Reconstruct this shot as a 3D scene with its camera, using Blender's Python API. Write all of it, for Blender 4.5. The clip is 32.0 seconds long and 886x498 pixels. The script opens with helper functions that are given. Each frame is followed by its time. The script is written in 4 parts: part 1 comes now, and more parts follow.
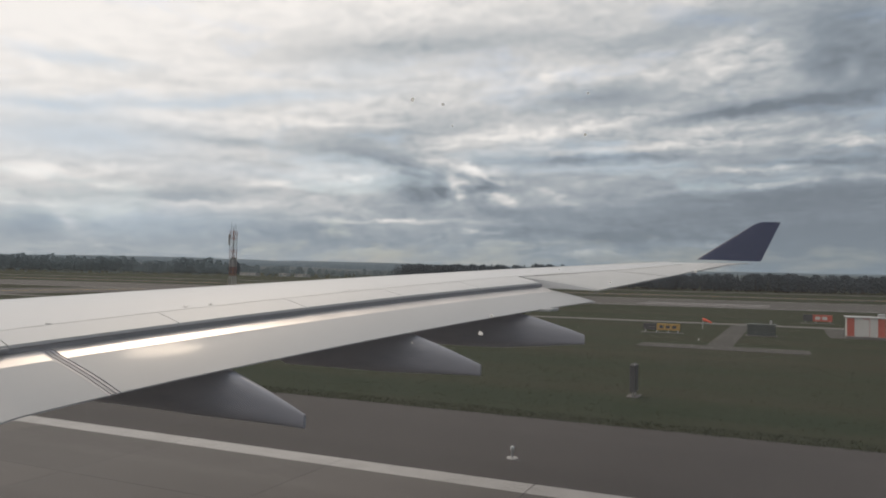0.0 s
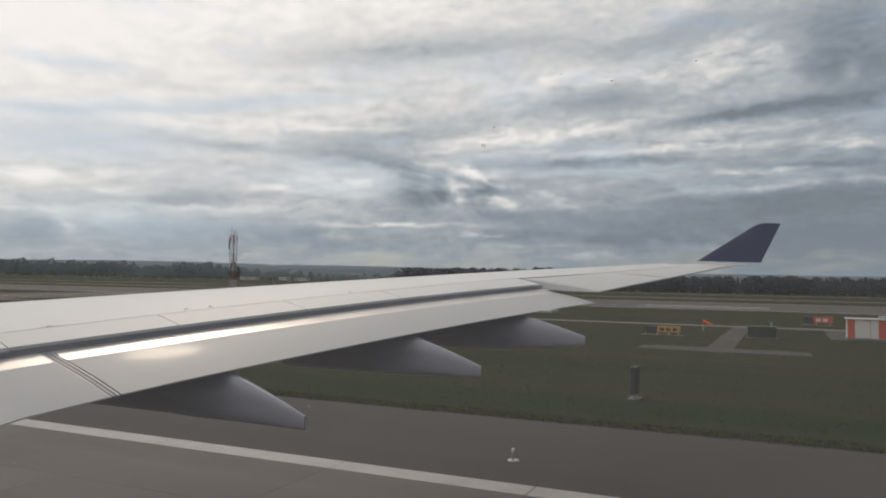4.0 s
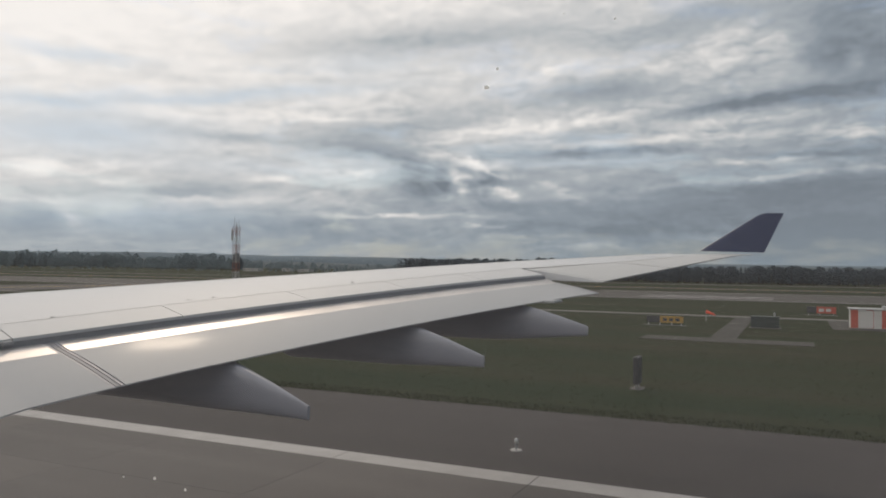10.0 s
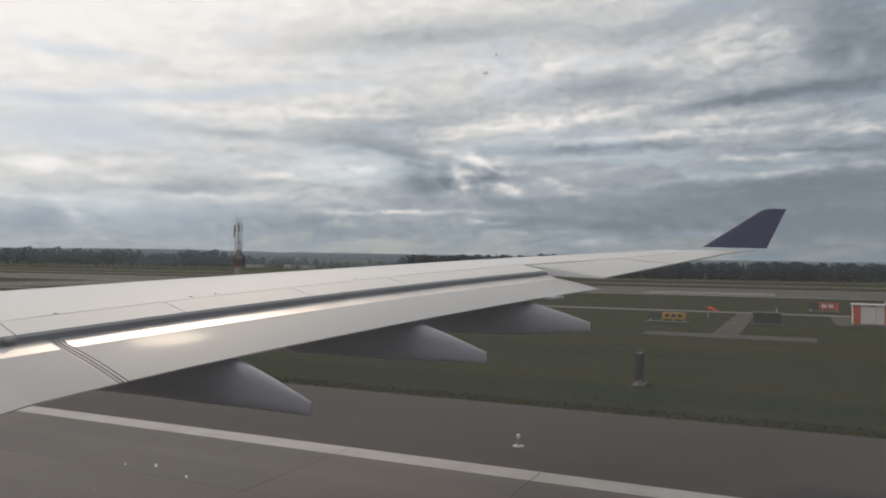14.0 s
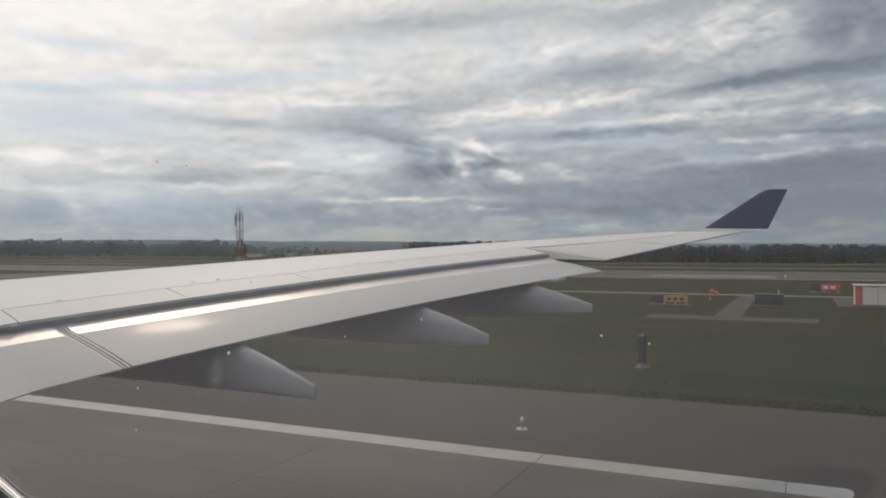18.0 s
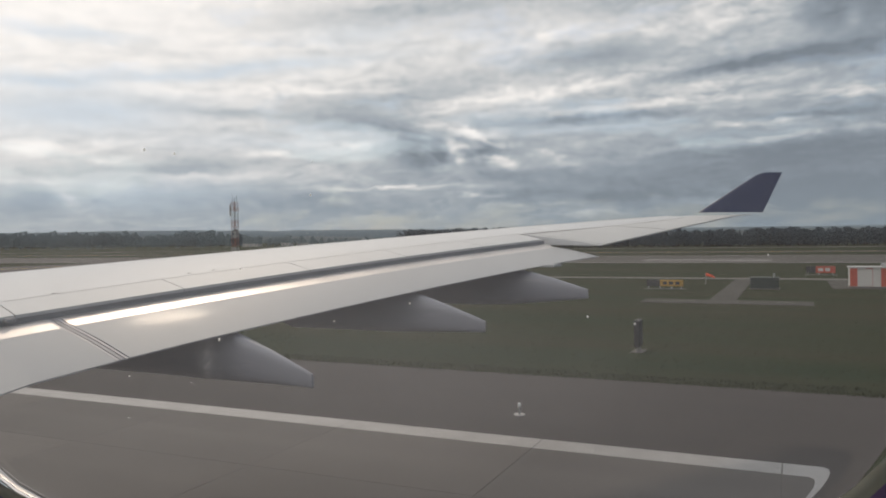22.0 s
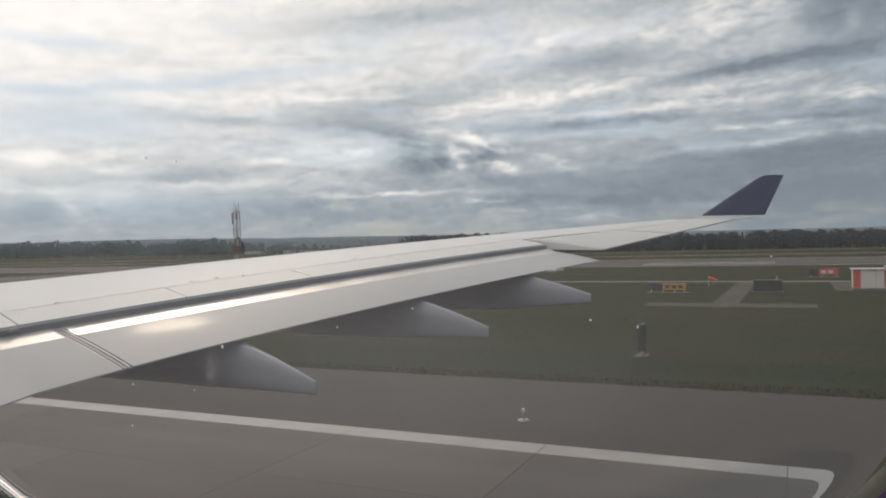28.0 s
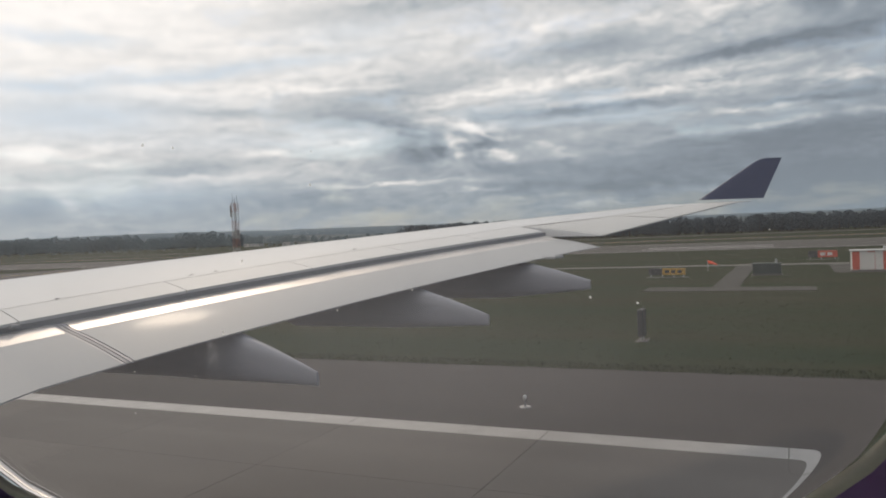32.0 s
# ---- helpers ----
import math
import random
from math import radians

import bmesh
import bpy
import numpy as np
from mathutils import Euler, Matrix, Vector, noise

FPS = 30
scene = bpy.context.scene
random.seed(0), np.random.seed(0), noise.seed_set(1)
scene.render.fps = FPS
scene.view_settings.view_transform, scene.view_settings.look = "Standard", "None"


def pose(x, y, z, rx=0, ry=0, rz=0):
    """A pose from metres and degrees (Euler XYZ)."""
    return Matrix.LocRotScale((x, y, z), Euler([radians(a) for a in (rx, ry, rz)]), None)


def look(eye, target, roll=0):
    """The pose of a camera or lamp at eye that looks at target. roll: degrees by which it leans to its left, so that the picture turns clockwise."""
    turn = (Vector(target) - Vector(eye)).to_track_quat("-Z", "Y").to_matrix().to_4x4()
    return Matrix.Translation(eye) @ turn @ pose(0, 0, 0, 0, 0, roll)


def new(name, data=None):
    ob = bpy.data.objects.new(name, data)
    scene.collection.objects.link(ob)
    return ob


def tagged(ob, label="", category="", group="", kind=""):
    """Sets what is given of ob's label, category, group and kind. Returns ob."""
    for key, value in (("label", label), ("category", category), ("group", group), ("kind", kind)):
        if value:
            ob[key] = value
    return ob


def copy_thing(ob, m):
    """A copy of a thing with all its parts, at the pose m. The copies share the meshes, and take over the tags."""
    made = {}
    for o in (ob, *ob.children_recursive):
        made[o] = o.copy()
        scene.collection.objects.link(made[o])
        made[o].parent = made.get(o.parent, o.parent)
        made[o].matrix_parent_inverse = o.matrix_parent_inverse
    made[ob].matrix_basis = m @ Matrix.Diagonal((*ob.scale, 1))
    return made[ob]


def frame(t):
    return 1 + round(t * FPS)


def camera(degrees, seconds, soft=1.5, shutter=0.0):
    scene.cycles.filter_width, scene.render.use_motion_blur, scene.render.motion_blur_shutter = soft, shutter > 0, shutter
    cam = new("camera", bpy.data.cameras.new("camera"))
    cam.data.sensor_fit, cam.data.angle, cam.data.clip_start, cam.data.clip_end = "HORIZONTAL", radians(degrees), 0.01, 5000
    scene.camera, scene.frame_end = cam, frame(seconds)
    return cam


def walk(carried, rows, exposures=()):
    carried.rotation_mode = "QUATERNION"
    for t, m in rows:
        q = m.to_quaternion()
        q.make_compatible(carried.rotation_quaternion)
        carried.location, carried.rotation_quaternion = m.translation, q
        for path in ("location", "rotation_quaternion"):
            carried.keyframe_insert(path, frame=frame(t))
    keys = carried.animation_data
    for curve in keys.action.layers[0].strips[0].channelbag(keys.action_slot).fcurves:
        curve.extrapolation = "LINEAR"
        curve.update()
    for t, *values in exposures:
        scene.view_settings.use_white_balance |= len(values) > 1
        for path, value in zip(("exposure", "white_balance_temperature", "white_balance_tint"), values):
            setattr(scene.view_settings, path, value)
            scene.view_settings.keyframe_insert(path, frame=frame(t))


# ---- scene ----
cam = camera(60.4, 32.0, soft=1.9)

# seconds, place of the eye along and above the runway, heading, tilt, lean; the eye stays at one cabin window
PATH = [
    (0, -0.0020, 5.7200, 24.44, 1.93, -1.08), (0.5, -0.0020, 5.7150, 24.37, 2.12, -1.17), (1, -0.0020, 5.7100, 24.35, 2.21, -1.11),
    (1.5, -0.0020, 5.7050, 24.44, 2.28, -1.36), (2, -0.0020, 5.7000, 24.56, 2.07, -1.09), (2.5, -0.0020, 5.6950, 24.55, 2.03, -1.04),
    (3, -0.0020, 5.6900, 24.46, 2.03, -0.96), (3.5, -0.0020, 5.6870, 24.45, 2.20, -0.95), (5.5, -0.0020, 5.6730, 24.43, 2.02, -0.61),
    (6, -0.0020, 5.6700, 24.55, 1.90, -0.82), (6.5, -0.0020, 5.6710, 24.50, 1.82, -0.92), (7, -0.0020, 5.6710, 24.52, 1.85, -0.59),
    (7.5, -0.0020, 5.6720, 24.80, 1.66, -0.85), (8, -0.0020, 5.6730, 24.78, 1.67, -0.80), (8.5, -0.0020, 5.6730, 24.73, 1.74, -0.81),
    (9, -0.0020, 5.6740, 24.84, 1.58, -0.89), (9.5, -0.0020, 5.6740, 24.78, 1.34, -0.41), (10, -0.0020, 5.6750, 24.66, 1.50, -0.75),
    (10.5, -0.0020, 5.6770, 24.56, 1.65, -0.69), (11, -0.0020, 5.6780, 24.57, 1.50, -0.63), (11.5, -0.0020, 5.6800, 24.54, 1.51, -0.61),
    (12, -0.0020, 5.6820, 24.63, 1.65, -0.52), (12.5, -0.0018, 5.6830, 24.66, 1.69, -0.54), (13, -0.0017, 5.6850, 24.71, 1.22, -0.55),
    (13.5, -0.0015, 5.6790, 24.70, 1.19, -0.64), (14, -0.0014, 5.6730, 24.82, 1.22, -0.69), (14.5, -0.0012, 5.6600, 24.77, 0.93, -0.54),
    (16.5, -0.0006, 5.6064, 25.00, 0.53, -0.03), (17, -0.0003, 5.6059, 25.08, 0.26, 0.18), (17.5, -0.0001, 5.6056, 25.06, 0.33, -0.47),
    (18, 0.0002, 5.6053, 24.93, 0.23, 0.08), (18.5, 0.0005, 5.6051, 24.94, 0.14, 0.06), (19, 0.0009, 5.6049, 24.95, -0.06, 0.04),
    (19.5, 0.0013, 5.6048, 24.86, -0.25, -0.03), (20, 0.0017, 5.6047, 24.70, -0.36, 0.13), (20.5, 0.0020, 5.6046, 24.79, -0.27, 0.40),
    (21, 0.0020, 5.6045, 24.73, -0.51, 0.57), (21.5, 0.0020, 5.6045, 24.61, -0.50, 0.43), (22, 0.0020, 5.6046, 24.61, -0.72, 0.82),
    (22.5, 0.0020, 5.6048, 24.58, -0.62, 0.87), (23, 0.0020, 5.6049, 24.43, -0.65, 0.91), (23.5, 0.0020, 5.6050, 24.34, -0.57, 0.75),
    (24, 0.0020, 5.6051, 24.41, -0.39, 0.82), (24.5, 0.0020, 5.6051, 24.44, -0.37, 0.80), (25, 0.0020, 5.6051, 24.44, -0.56, 0.94),
    (25.5, 0.0020, 5.6050, 24.39, -0.72, 1.12), (27.5, 0.0020, 5.6045, 24.54, -0.71, 1.67), (28, 0.0020, 5.6044, 24.77, -0.28, 1.37),
    (28.5, 0.0019, 5.6043, 24.72, -0.28, 1.51), (29, 0.0016, 5.6042, 24.57, -0.37, 1.42), (29.5, 0.0013, 5.6041, 24.58, -0.24, 1.68),
    (30, 0.0012, 5.6040, 25.02, 0.04, 1.56), (30.5, 0.0013, 5.6038, 24.88, -0.49, 1.78), (31, 0.0015, 5.6036, 24.85, -0.51, 2.09),
    (31.5, 0.0020, 5.6032, 24.79, -0.23, 1.49), (32, 0.0020, 5.6028, 24.69, -1.11, 2.41),
]
walk(cam, [(t, pose(x, 0, z, 90 + tilt, lean, head)) for t, x, z, head, tilt, lean in PATH],
     [(0, 0.0), (14, 0.01), (22, 0.11), (32, 0.14)])

# ---- light ----
SUN_AZ, SUN_EL = radians(39), radians(44)      # forward of the beam, up
TO_SUN = Vector((-math.sin(SUN_AZ) * math.cos(SUN_EL), math.cos(SUN_AZ) * math.cos(SUN_EL), math.sin(SUN_EL)))
sun = new("sun", bpy.data.lights.new("sun", "SUN"))
sun.data.energy, sun.data.angle, sun.data.color = 0.85, radians(5), (1.0, 0.81, 0.62)
sun.matrix_world = look((0, 0, 60), Vector((0, 0, 60)) - TO_SUN)


class Nodes:
    """Short hand for a node tree."""

    def __init__(self, tree):
        self.tree = tree
        self.tree.nodes.clear()

    def add(self, kind, props=None, **sockets):
        n = self.tree.nodes.new(kind)
        for k, v in (props or {}).items():
            setattr(n, k, v)
        for k, v in sockets.items():
            self.put(n, k.replace("_", " "), v)
        return n

    def put(self, n, key, v):
        s = n.inputs[int(key)] if key.isdigit() else n.inputs[key]
        if isinstance(v, bpy.types.NodeSocket):
            self.tree.links.new(v, s)
        else:
            s.default_value = v

    def math(self, op, a, b=0.0, c=0.0, clamp=False):
        n = self.tree.nodes.new("ShaderNodeMath")
        n.operation, n.use_clamp = op, clamp
        for i, v in enumerate((a, b, c)):
            self.put(n, str(i), v)
        return n.outputs[0]

    def vmath(self, op, a, b=(0, 0, 0)):
        n = self.tree.nodes.new("ShaderNodeVectorMath")
        n.operation = op
        self.put(n, "0", a)
        self.put(n, "1", b)
        return n.outputs["Value"] if op in ("DOT_PRODUCT", "LENGTH") else n.outputs[0]

    def noise(self, vec, scale, detail=4.0, rough=0.55, distort=0.0):
        n = self.tree.nodes.new("ShaderNodeTexNoise")
        self.put(n, "Vector", vec)
        n.inputs["Scale"].default_value, n.inputs["Detail"].default_value = scale, detail
        n.inputs["Roughness"].default_value, n.inputs["Distortion"].default_value = rough, distort
        return n.outputs["Fac"]

    def ramp(self, fac, stops):
        n = self.tree.nodes.new("ShaderNodeValToRGB")
        e = n.color_ramp.elements
        while len(e) < len(stops):
            e.new(0.5)
        for el, (p, c) in zip(e, stops):
            el.position, el.color = p, (*c, 1) if len(c) == 3 else c
        self.put(n, "Fac", fac)
        return n.outputs["Color"]

    def mix(self, fac, a, b, blend="MIX"):
        n = self.tree.nodes.new("ShaderNodeMix")
        n.data_type, n.blend_type = "RGBA", blend
        self.put(n, "0", fac)
        self.put(n, "6", a if isinstance(a, bpy.types.NodeSocket) else (*a, 1))
        self.put(n, "7", b if isinstance(b, bpy.types.NodeSocket) else (*b, 1))
        return n.outputs[2]

    def scaled(self, vec, scale, rot=(0, 0, 0), loc=(0, 0, 0)):
        n = self.tree.nodes.new("ShaderNodeMapping")
        self.put(n, "Vector", vec)
        n.inputs["Scale"].default_value, n.inputs["Rotation"].default_value = scale, rot
        n.inputs["Location"].default_value = loc
        return n.outputs[0]

    def bump(self, height, strength, distance):
        n = self.add("ShaderNodeBump", Strength=strength, Distance=distance)
        self.put(n, "Height", height)
        return n.outputs[0]


def sky_world():
    w = bpy.data.worlds.new("sky")
    scene.world = w
    w.use_nodes = True
    k = Nodes(w.node_tree)
    d = k.vmath("NORMALIZE", k.add("ShaderNodeTexCoord").outputs["Generated"])
    sep = k.add("ShaderNodeSeparateXYZ")
    k.put(sep, "Vector", d)
    x, y, z = sep.outputs
    # the heading of the view and the height over the horizon, in radians
    az = k.math("ARCTAN2", k.math("MULTIPLY_ADD", x, 0.9085, k.math("MULTIPLY", y, 0.418)),
                k.math("MULTIPLY_ADD", y, 0.9085, k.math("MULTIPLY", x, -0.418)))
    el = k.math("ARCSINE", z)
    up = k.math("MAXIMUM", el, 0.0)
    # a gentle warp at two scales, so that no edge runs smooth
    vec = k.add("ShaderNodeCombineXYZ")
    k.put(vec, "X", az)
    k.put(vec, "Y", el)
    k.put(vec, "Z", 0.0)
    p = vec.outputs[0]
    for scale, amount, shift in (((9.0, 24.0, 1), (0.050, 0.018, 0), (2.3, 1.1, 0)), ((40.0, 70.0, 1), (0.022, 0.013, 0), (5.1, 3.3, 0))):
        big = k.add("ShaderNodeTexNoise", Scale=1.0, Detail=6.0, Roughness=0.60)
        k.put(big, "Vector", k.scaled(vec.outputs[0], scale, loc=shift))
        p = k.vmath("ADD", p, k.vmath("MULTIPLY", k.vmath("SUBTRACT", big.outputs["Color"], (0.5, 0.5, 0.5)), amount))
    sp = k.add("ShaderNodeSeparateXYZ")
    k.put(sp, "Vector", p)
    wa, we = sp.outputs[0], sp.outputs[1]
    # layer cloud: fine lumps and streaks that climb towards the tail, closer together low down
    q = k.add("ShaderNodeCombineXYZ")
    k.put(q, "X", wa)
    k.put(q, "Y", k.math("ADD", k.math("POWER", k.math("ADD", k.math("MAXIMUM", we, 0.0), 0.02), 0.75), k.math("MULTIPLY", wa, -0.06)))
    k.put(q, "Z", 0.0)
    lumps = k.noise(k.scaled(q.outputs[0], (7.0, 30.0, 1), loc=(7.7, 2.0, 0)), 1.0, 10, 0.66, 0.0)
    puffs = k.noise(k.scaled(q.outputs[0], (24.0, 62.0, 1), loc=(1.3, 5.2, 0)), 1.0, 9, 0.66, 0.0)
    grain = k.noise(k.scaled(q.outputs[0], (74.0, 150.0, 1), loc=(4.1, 0.7, 0)), 1.0, 8, 0.68, 0.0)
    tone = k.math("ADD", k.math("MULTIPLY", k.math("SUBTRACT", lumps, 0.5), 0.38), k.math("MULTIPLY", k.math("SUBTRACT", puffs, 0.5), 0.62))
    tone = k.math("MULTIPLY_ADD", k.math("SUBTRACT", grain, 0.5), 0.30, tone)
    # thinner and brighter high up and towards the sun, heavier aft and low down
    high = k.math("MINIMUM", up, 0.42)
    aft = k.math("MAXIMUM", k.math("MINIMUM", az, 1.0), -1.0)
    slope = k.math("MULTIPLY_ADD", high, 1.55, k.math("MULTIPLY", aft, k.math("MULTIPLY_ADD", high, -0.62, -0.42)))
    tone = k.math("ADD", tone, k.math("ADD", slope, 0.288))
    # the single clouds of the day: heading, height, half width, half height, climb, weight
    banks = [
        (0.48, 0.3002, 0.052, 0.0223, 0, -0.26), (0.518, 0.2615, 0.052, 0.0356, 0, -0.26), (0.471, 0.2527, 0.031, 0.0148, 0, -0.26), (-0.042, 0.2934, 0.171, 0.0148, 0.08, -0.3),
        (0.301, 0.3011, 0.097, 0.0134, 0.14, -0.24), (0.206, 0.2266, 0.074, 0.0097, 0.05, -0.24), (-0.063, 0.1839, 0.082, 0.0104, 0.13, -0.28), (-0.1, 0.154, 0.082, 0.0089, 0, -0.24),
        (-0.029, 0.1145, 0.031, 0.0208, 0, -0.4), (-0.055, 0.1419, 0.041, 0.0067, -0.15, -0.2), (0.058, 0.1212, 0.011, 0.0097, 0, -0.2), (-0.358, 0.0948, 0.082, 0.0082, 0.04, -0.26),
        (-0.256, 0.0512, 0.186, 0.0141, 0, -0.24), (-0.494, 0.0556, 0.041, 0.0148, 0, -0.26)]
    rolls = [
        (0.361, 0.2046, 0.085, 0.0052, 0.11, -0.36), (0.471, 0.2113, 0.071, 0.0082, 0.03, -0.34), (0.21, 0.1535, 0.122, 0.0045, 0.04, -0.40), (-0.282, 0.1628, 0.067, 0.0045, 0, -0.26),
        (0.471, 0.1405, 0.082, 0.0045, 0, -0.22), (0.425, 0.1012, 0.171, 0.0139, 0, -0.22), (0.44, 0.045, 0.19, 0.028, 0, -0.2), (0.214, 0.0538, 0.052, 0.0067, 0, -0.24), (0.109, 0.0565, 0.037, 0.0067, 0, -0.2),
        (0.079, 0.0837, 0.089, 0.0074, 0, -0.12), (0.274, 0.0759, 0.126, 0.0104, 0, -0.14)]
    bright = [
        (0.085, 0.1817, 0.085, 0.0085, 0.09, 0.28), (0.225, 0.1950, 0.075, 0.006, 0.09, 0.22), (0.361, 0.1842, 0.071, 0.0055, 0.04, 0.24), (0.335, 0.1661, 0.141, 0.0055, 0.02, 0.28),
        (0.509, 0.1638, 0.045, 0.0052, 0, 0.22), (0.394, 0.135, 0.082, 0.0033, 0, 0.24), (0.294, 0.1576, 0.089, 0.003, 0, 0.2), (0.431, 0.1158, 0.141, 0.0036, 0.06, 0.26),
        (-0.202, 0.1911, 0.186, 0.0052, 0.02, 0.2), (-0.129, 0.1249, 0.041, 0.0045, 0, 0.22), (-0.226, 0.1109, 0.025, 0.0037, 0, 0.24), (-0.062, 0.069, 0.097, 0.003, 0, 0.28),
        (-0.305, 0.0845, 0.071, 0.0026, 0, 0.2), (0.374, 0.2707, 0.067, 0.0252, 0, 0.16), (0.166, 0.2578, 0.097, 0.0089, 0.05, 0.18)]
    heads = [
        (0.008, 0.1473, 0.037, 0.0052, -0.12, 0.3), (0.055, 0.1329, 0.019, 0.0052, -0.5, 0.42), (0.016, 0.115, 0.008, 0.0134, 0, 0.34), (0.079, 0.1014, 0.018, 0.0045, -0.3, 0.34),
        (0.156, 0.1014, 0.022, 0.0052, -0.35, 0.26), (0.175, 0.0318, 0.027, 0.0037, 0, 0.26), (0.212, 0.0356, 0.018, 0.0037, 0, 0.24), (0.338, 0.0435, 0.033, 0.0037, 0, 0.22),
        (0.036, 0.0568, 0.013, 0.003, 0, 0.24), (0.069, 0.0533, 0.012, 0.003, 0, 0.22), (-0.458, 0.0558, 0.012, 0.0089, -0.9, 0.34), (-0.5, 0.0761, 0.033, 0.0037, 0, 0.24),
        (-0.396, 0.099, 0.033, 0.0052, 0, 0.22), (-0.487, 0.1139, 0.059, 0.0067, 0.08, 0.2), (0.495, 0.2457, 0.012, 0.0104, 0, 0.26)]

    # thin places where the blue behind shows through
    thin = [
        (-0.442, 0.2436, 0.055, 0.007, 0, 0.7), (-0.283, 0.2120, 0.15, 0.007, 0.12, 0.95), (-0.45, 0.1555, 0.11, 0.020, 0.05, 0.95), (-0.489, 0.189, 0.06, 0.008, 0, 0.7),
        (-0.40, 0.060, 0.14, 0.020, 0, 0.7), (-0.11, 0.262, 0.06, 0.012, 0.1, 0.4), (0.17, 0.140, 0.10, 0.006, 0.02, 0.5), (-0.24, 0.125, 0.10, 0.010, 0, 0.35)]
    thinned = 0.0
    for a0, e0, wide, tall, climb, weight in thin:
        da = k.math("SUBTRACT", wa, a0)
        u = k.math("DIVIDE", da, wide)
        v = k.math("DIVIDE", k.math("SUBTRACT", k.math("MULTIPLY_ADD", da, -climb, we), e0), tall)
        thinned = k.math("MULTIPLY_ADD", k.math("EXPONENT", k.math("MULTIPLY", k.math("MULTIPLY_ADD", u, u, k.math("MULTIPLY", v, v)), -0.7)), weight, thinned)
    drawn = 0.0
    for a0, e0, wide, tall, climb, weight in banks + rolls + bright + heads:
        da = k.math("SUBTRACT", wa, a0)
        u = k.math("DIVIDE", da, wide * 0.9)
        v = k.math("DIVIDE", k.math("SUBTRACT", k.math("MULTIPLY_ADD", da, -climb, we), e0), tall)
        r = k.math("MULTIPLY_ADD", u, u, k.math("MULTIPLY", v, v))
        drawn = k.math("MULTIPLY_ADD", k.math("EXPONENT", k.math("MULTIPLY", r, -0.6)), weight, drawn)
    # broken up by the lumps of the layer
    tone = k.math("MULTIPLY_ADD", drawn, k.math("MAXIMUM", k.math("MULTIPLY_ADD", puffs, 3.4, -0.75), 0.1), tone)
    # rounded heads of cumulus in one tower and along the horizon, lit from above
    curl = k.add("ShaderNodeTexNoise", Scale=1.0, Detail=4.0, Roughness=0.55)
    k.put(curl, "Vector", k.scaled(vec.outputs[0], (60.0, 80.0, 1), loc=(1.7, 0.2, 0)))
    round_p = k.vmath("ADD", vec.outputs[0], k.vmath("MULTIPLY", k.vmath("SUBTRACT", curl.outputs["Color"], (0.5, 0.5, 0.5)), (0.012, 0.010, 0)))
    far_side = []
    for up_shift in (0.0, 0.18):
        cells = k.add("ShaderNodeTexVoronoi", {"feature": "SMOOTH_F1"}, Scale=1.0, Detail=1.0, Roughness=0.4, Smoothness=0.6)
        k.put(cells, "Vector", k.scaled(round_p, (32.0, 40.0, 1), loc=(0.4 + up_shift * 0.6, 0.9 + up_shift, 0)))
        far_side.append(cells.outputs["Distance"])
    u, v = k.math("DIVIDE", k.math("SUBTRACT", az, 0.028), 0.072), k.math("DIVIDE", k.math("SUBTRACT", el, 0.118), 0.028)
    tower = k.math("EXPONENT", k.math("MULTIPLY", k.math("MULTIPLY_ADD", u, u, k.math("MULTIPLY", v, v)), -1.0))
    band = k.math("SUBTRACT", 1.0, k.math("ABSOLUTE", k.math("DIVIDE", k.math("SUBTRACT", up, 0.05), 0.04)), clamp=True)
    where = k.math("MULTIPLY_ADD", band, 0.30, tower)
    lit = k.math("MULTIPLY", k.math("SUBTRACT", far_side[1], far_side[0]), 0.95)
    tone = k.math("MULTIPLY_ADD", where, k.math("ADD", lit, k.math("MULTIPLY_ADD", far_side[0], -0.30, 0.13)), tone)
    cloud = k.ramp(tone, [(0.0, (0.185, 0.218, 0.256)), (0.2, (0.270, 0.313, 0.358)), (0.42, (0.415, 0.450, 0.482)),
                          (0.64, (0.652, 0.652, 0.652)), (0.84, (0.865, 0.838, 0.815)), (1.0, (0.998, 0.955, 0.92))])
    blue = k.add("ShaderNodeTexSky", {"sky_type": "NISHITA", "sun_disc": False, "sun_elevation": SUN_EL,
                                      "sun_rotation": -SUN_AZ})
    gaps = k.ramp(k.noise(k.scaled(p, (4.4, 16.0, 1), loc=(9.0, 1.2, 0)), 1.0, 8, 0.6, 0.3), [(0.54, (0, 0, 0)), (0.70, (1, 1, 1))])
    blue = k.vmath("MULTIPLY", blue.outputs[0], (0.1, 0.1, 0.1))
    sky = k.mix(k.math("MULTIPLY", gaps, 0.42), cloud, blue)
    sky = k.mix(k.math("MULTIPLY", thinned, k.math("MULTIPLY_ADD", puffs, 0.9, 0.25), clamp=True), sky, (0.55, 0.645, 0.745))
    # a bluish band of haze on the horizon
    low = k.math("SUBTRACT", 1.0, k.math("DIVIDE", up, 0.085), clamp=True)
    sky = k.mix(k.math("MULTIPLY", k.math("POWER", low, 1.3), 0.62), sky, (0.245, 0.304, 0.350))
    bg = k.add("ShaderNodeBackground", Strength=1.0)
    k.put(bg, "Color", sky)
    out = k.add("ShaderNodeOutputWorld")
    k.put(out, "Surface", bg.outputs[0])


sky_world()


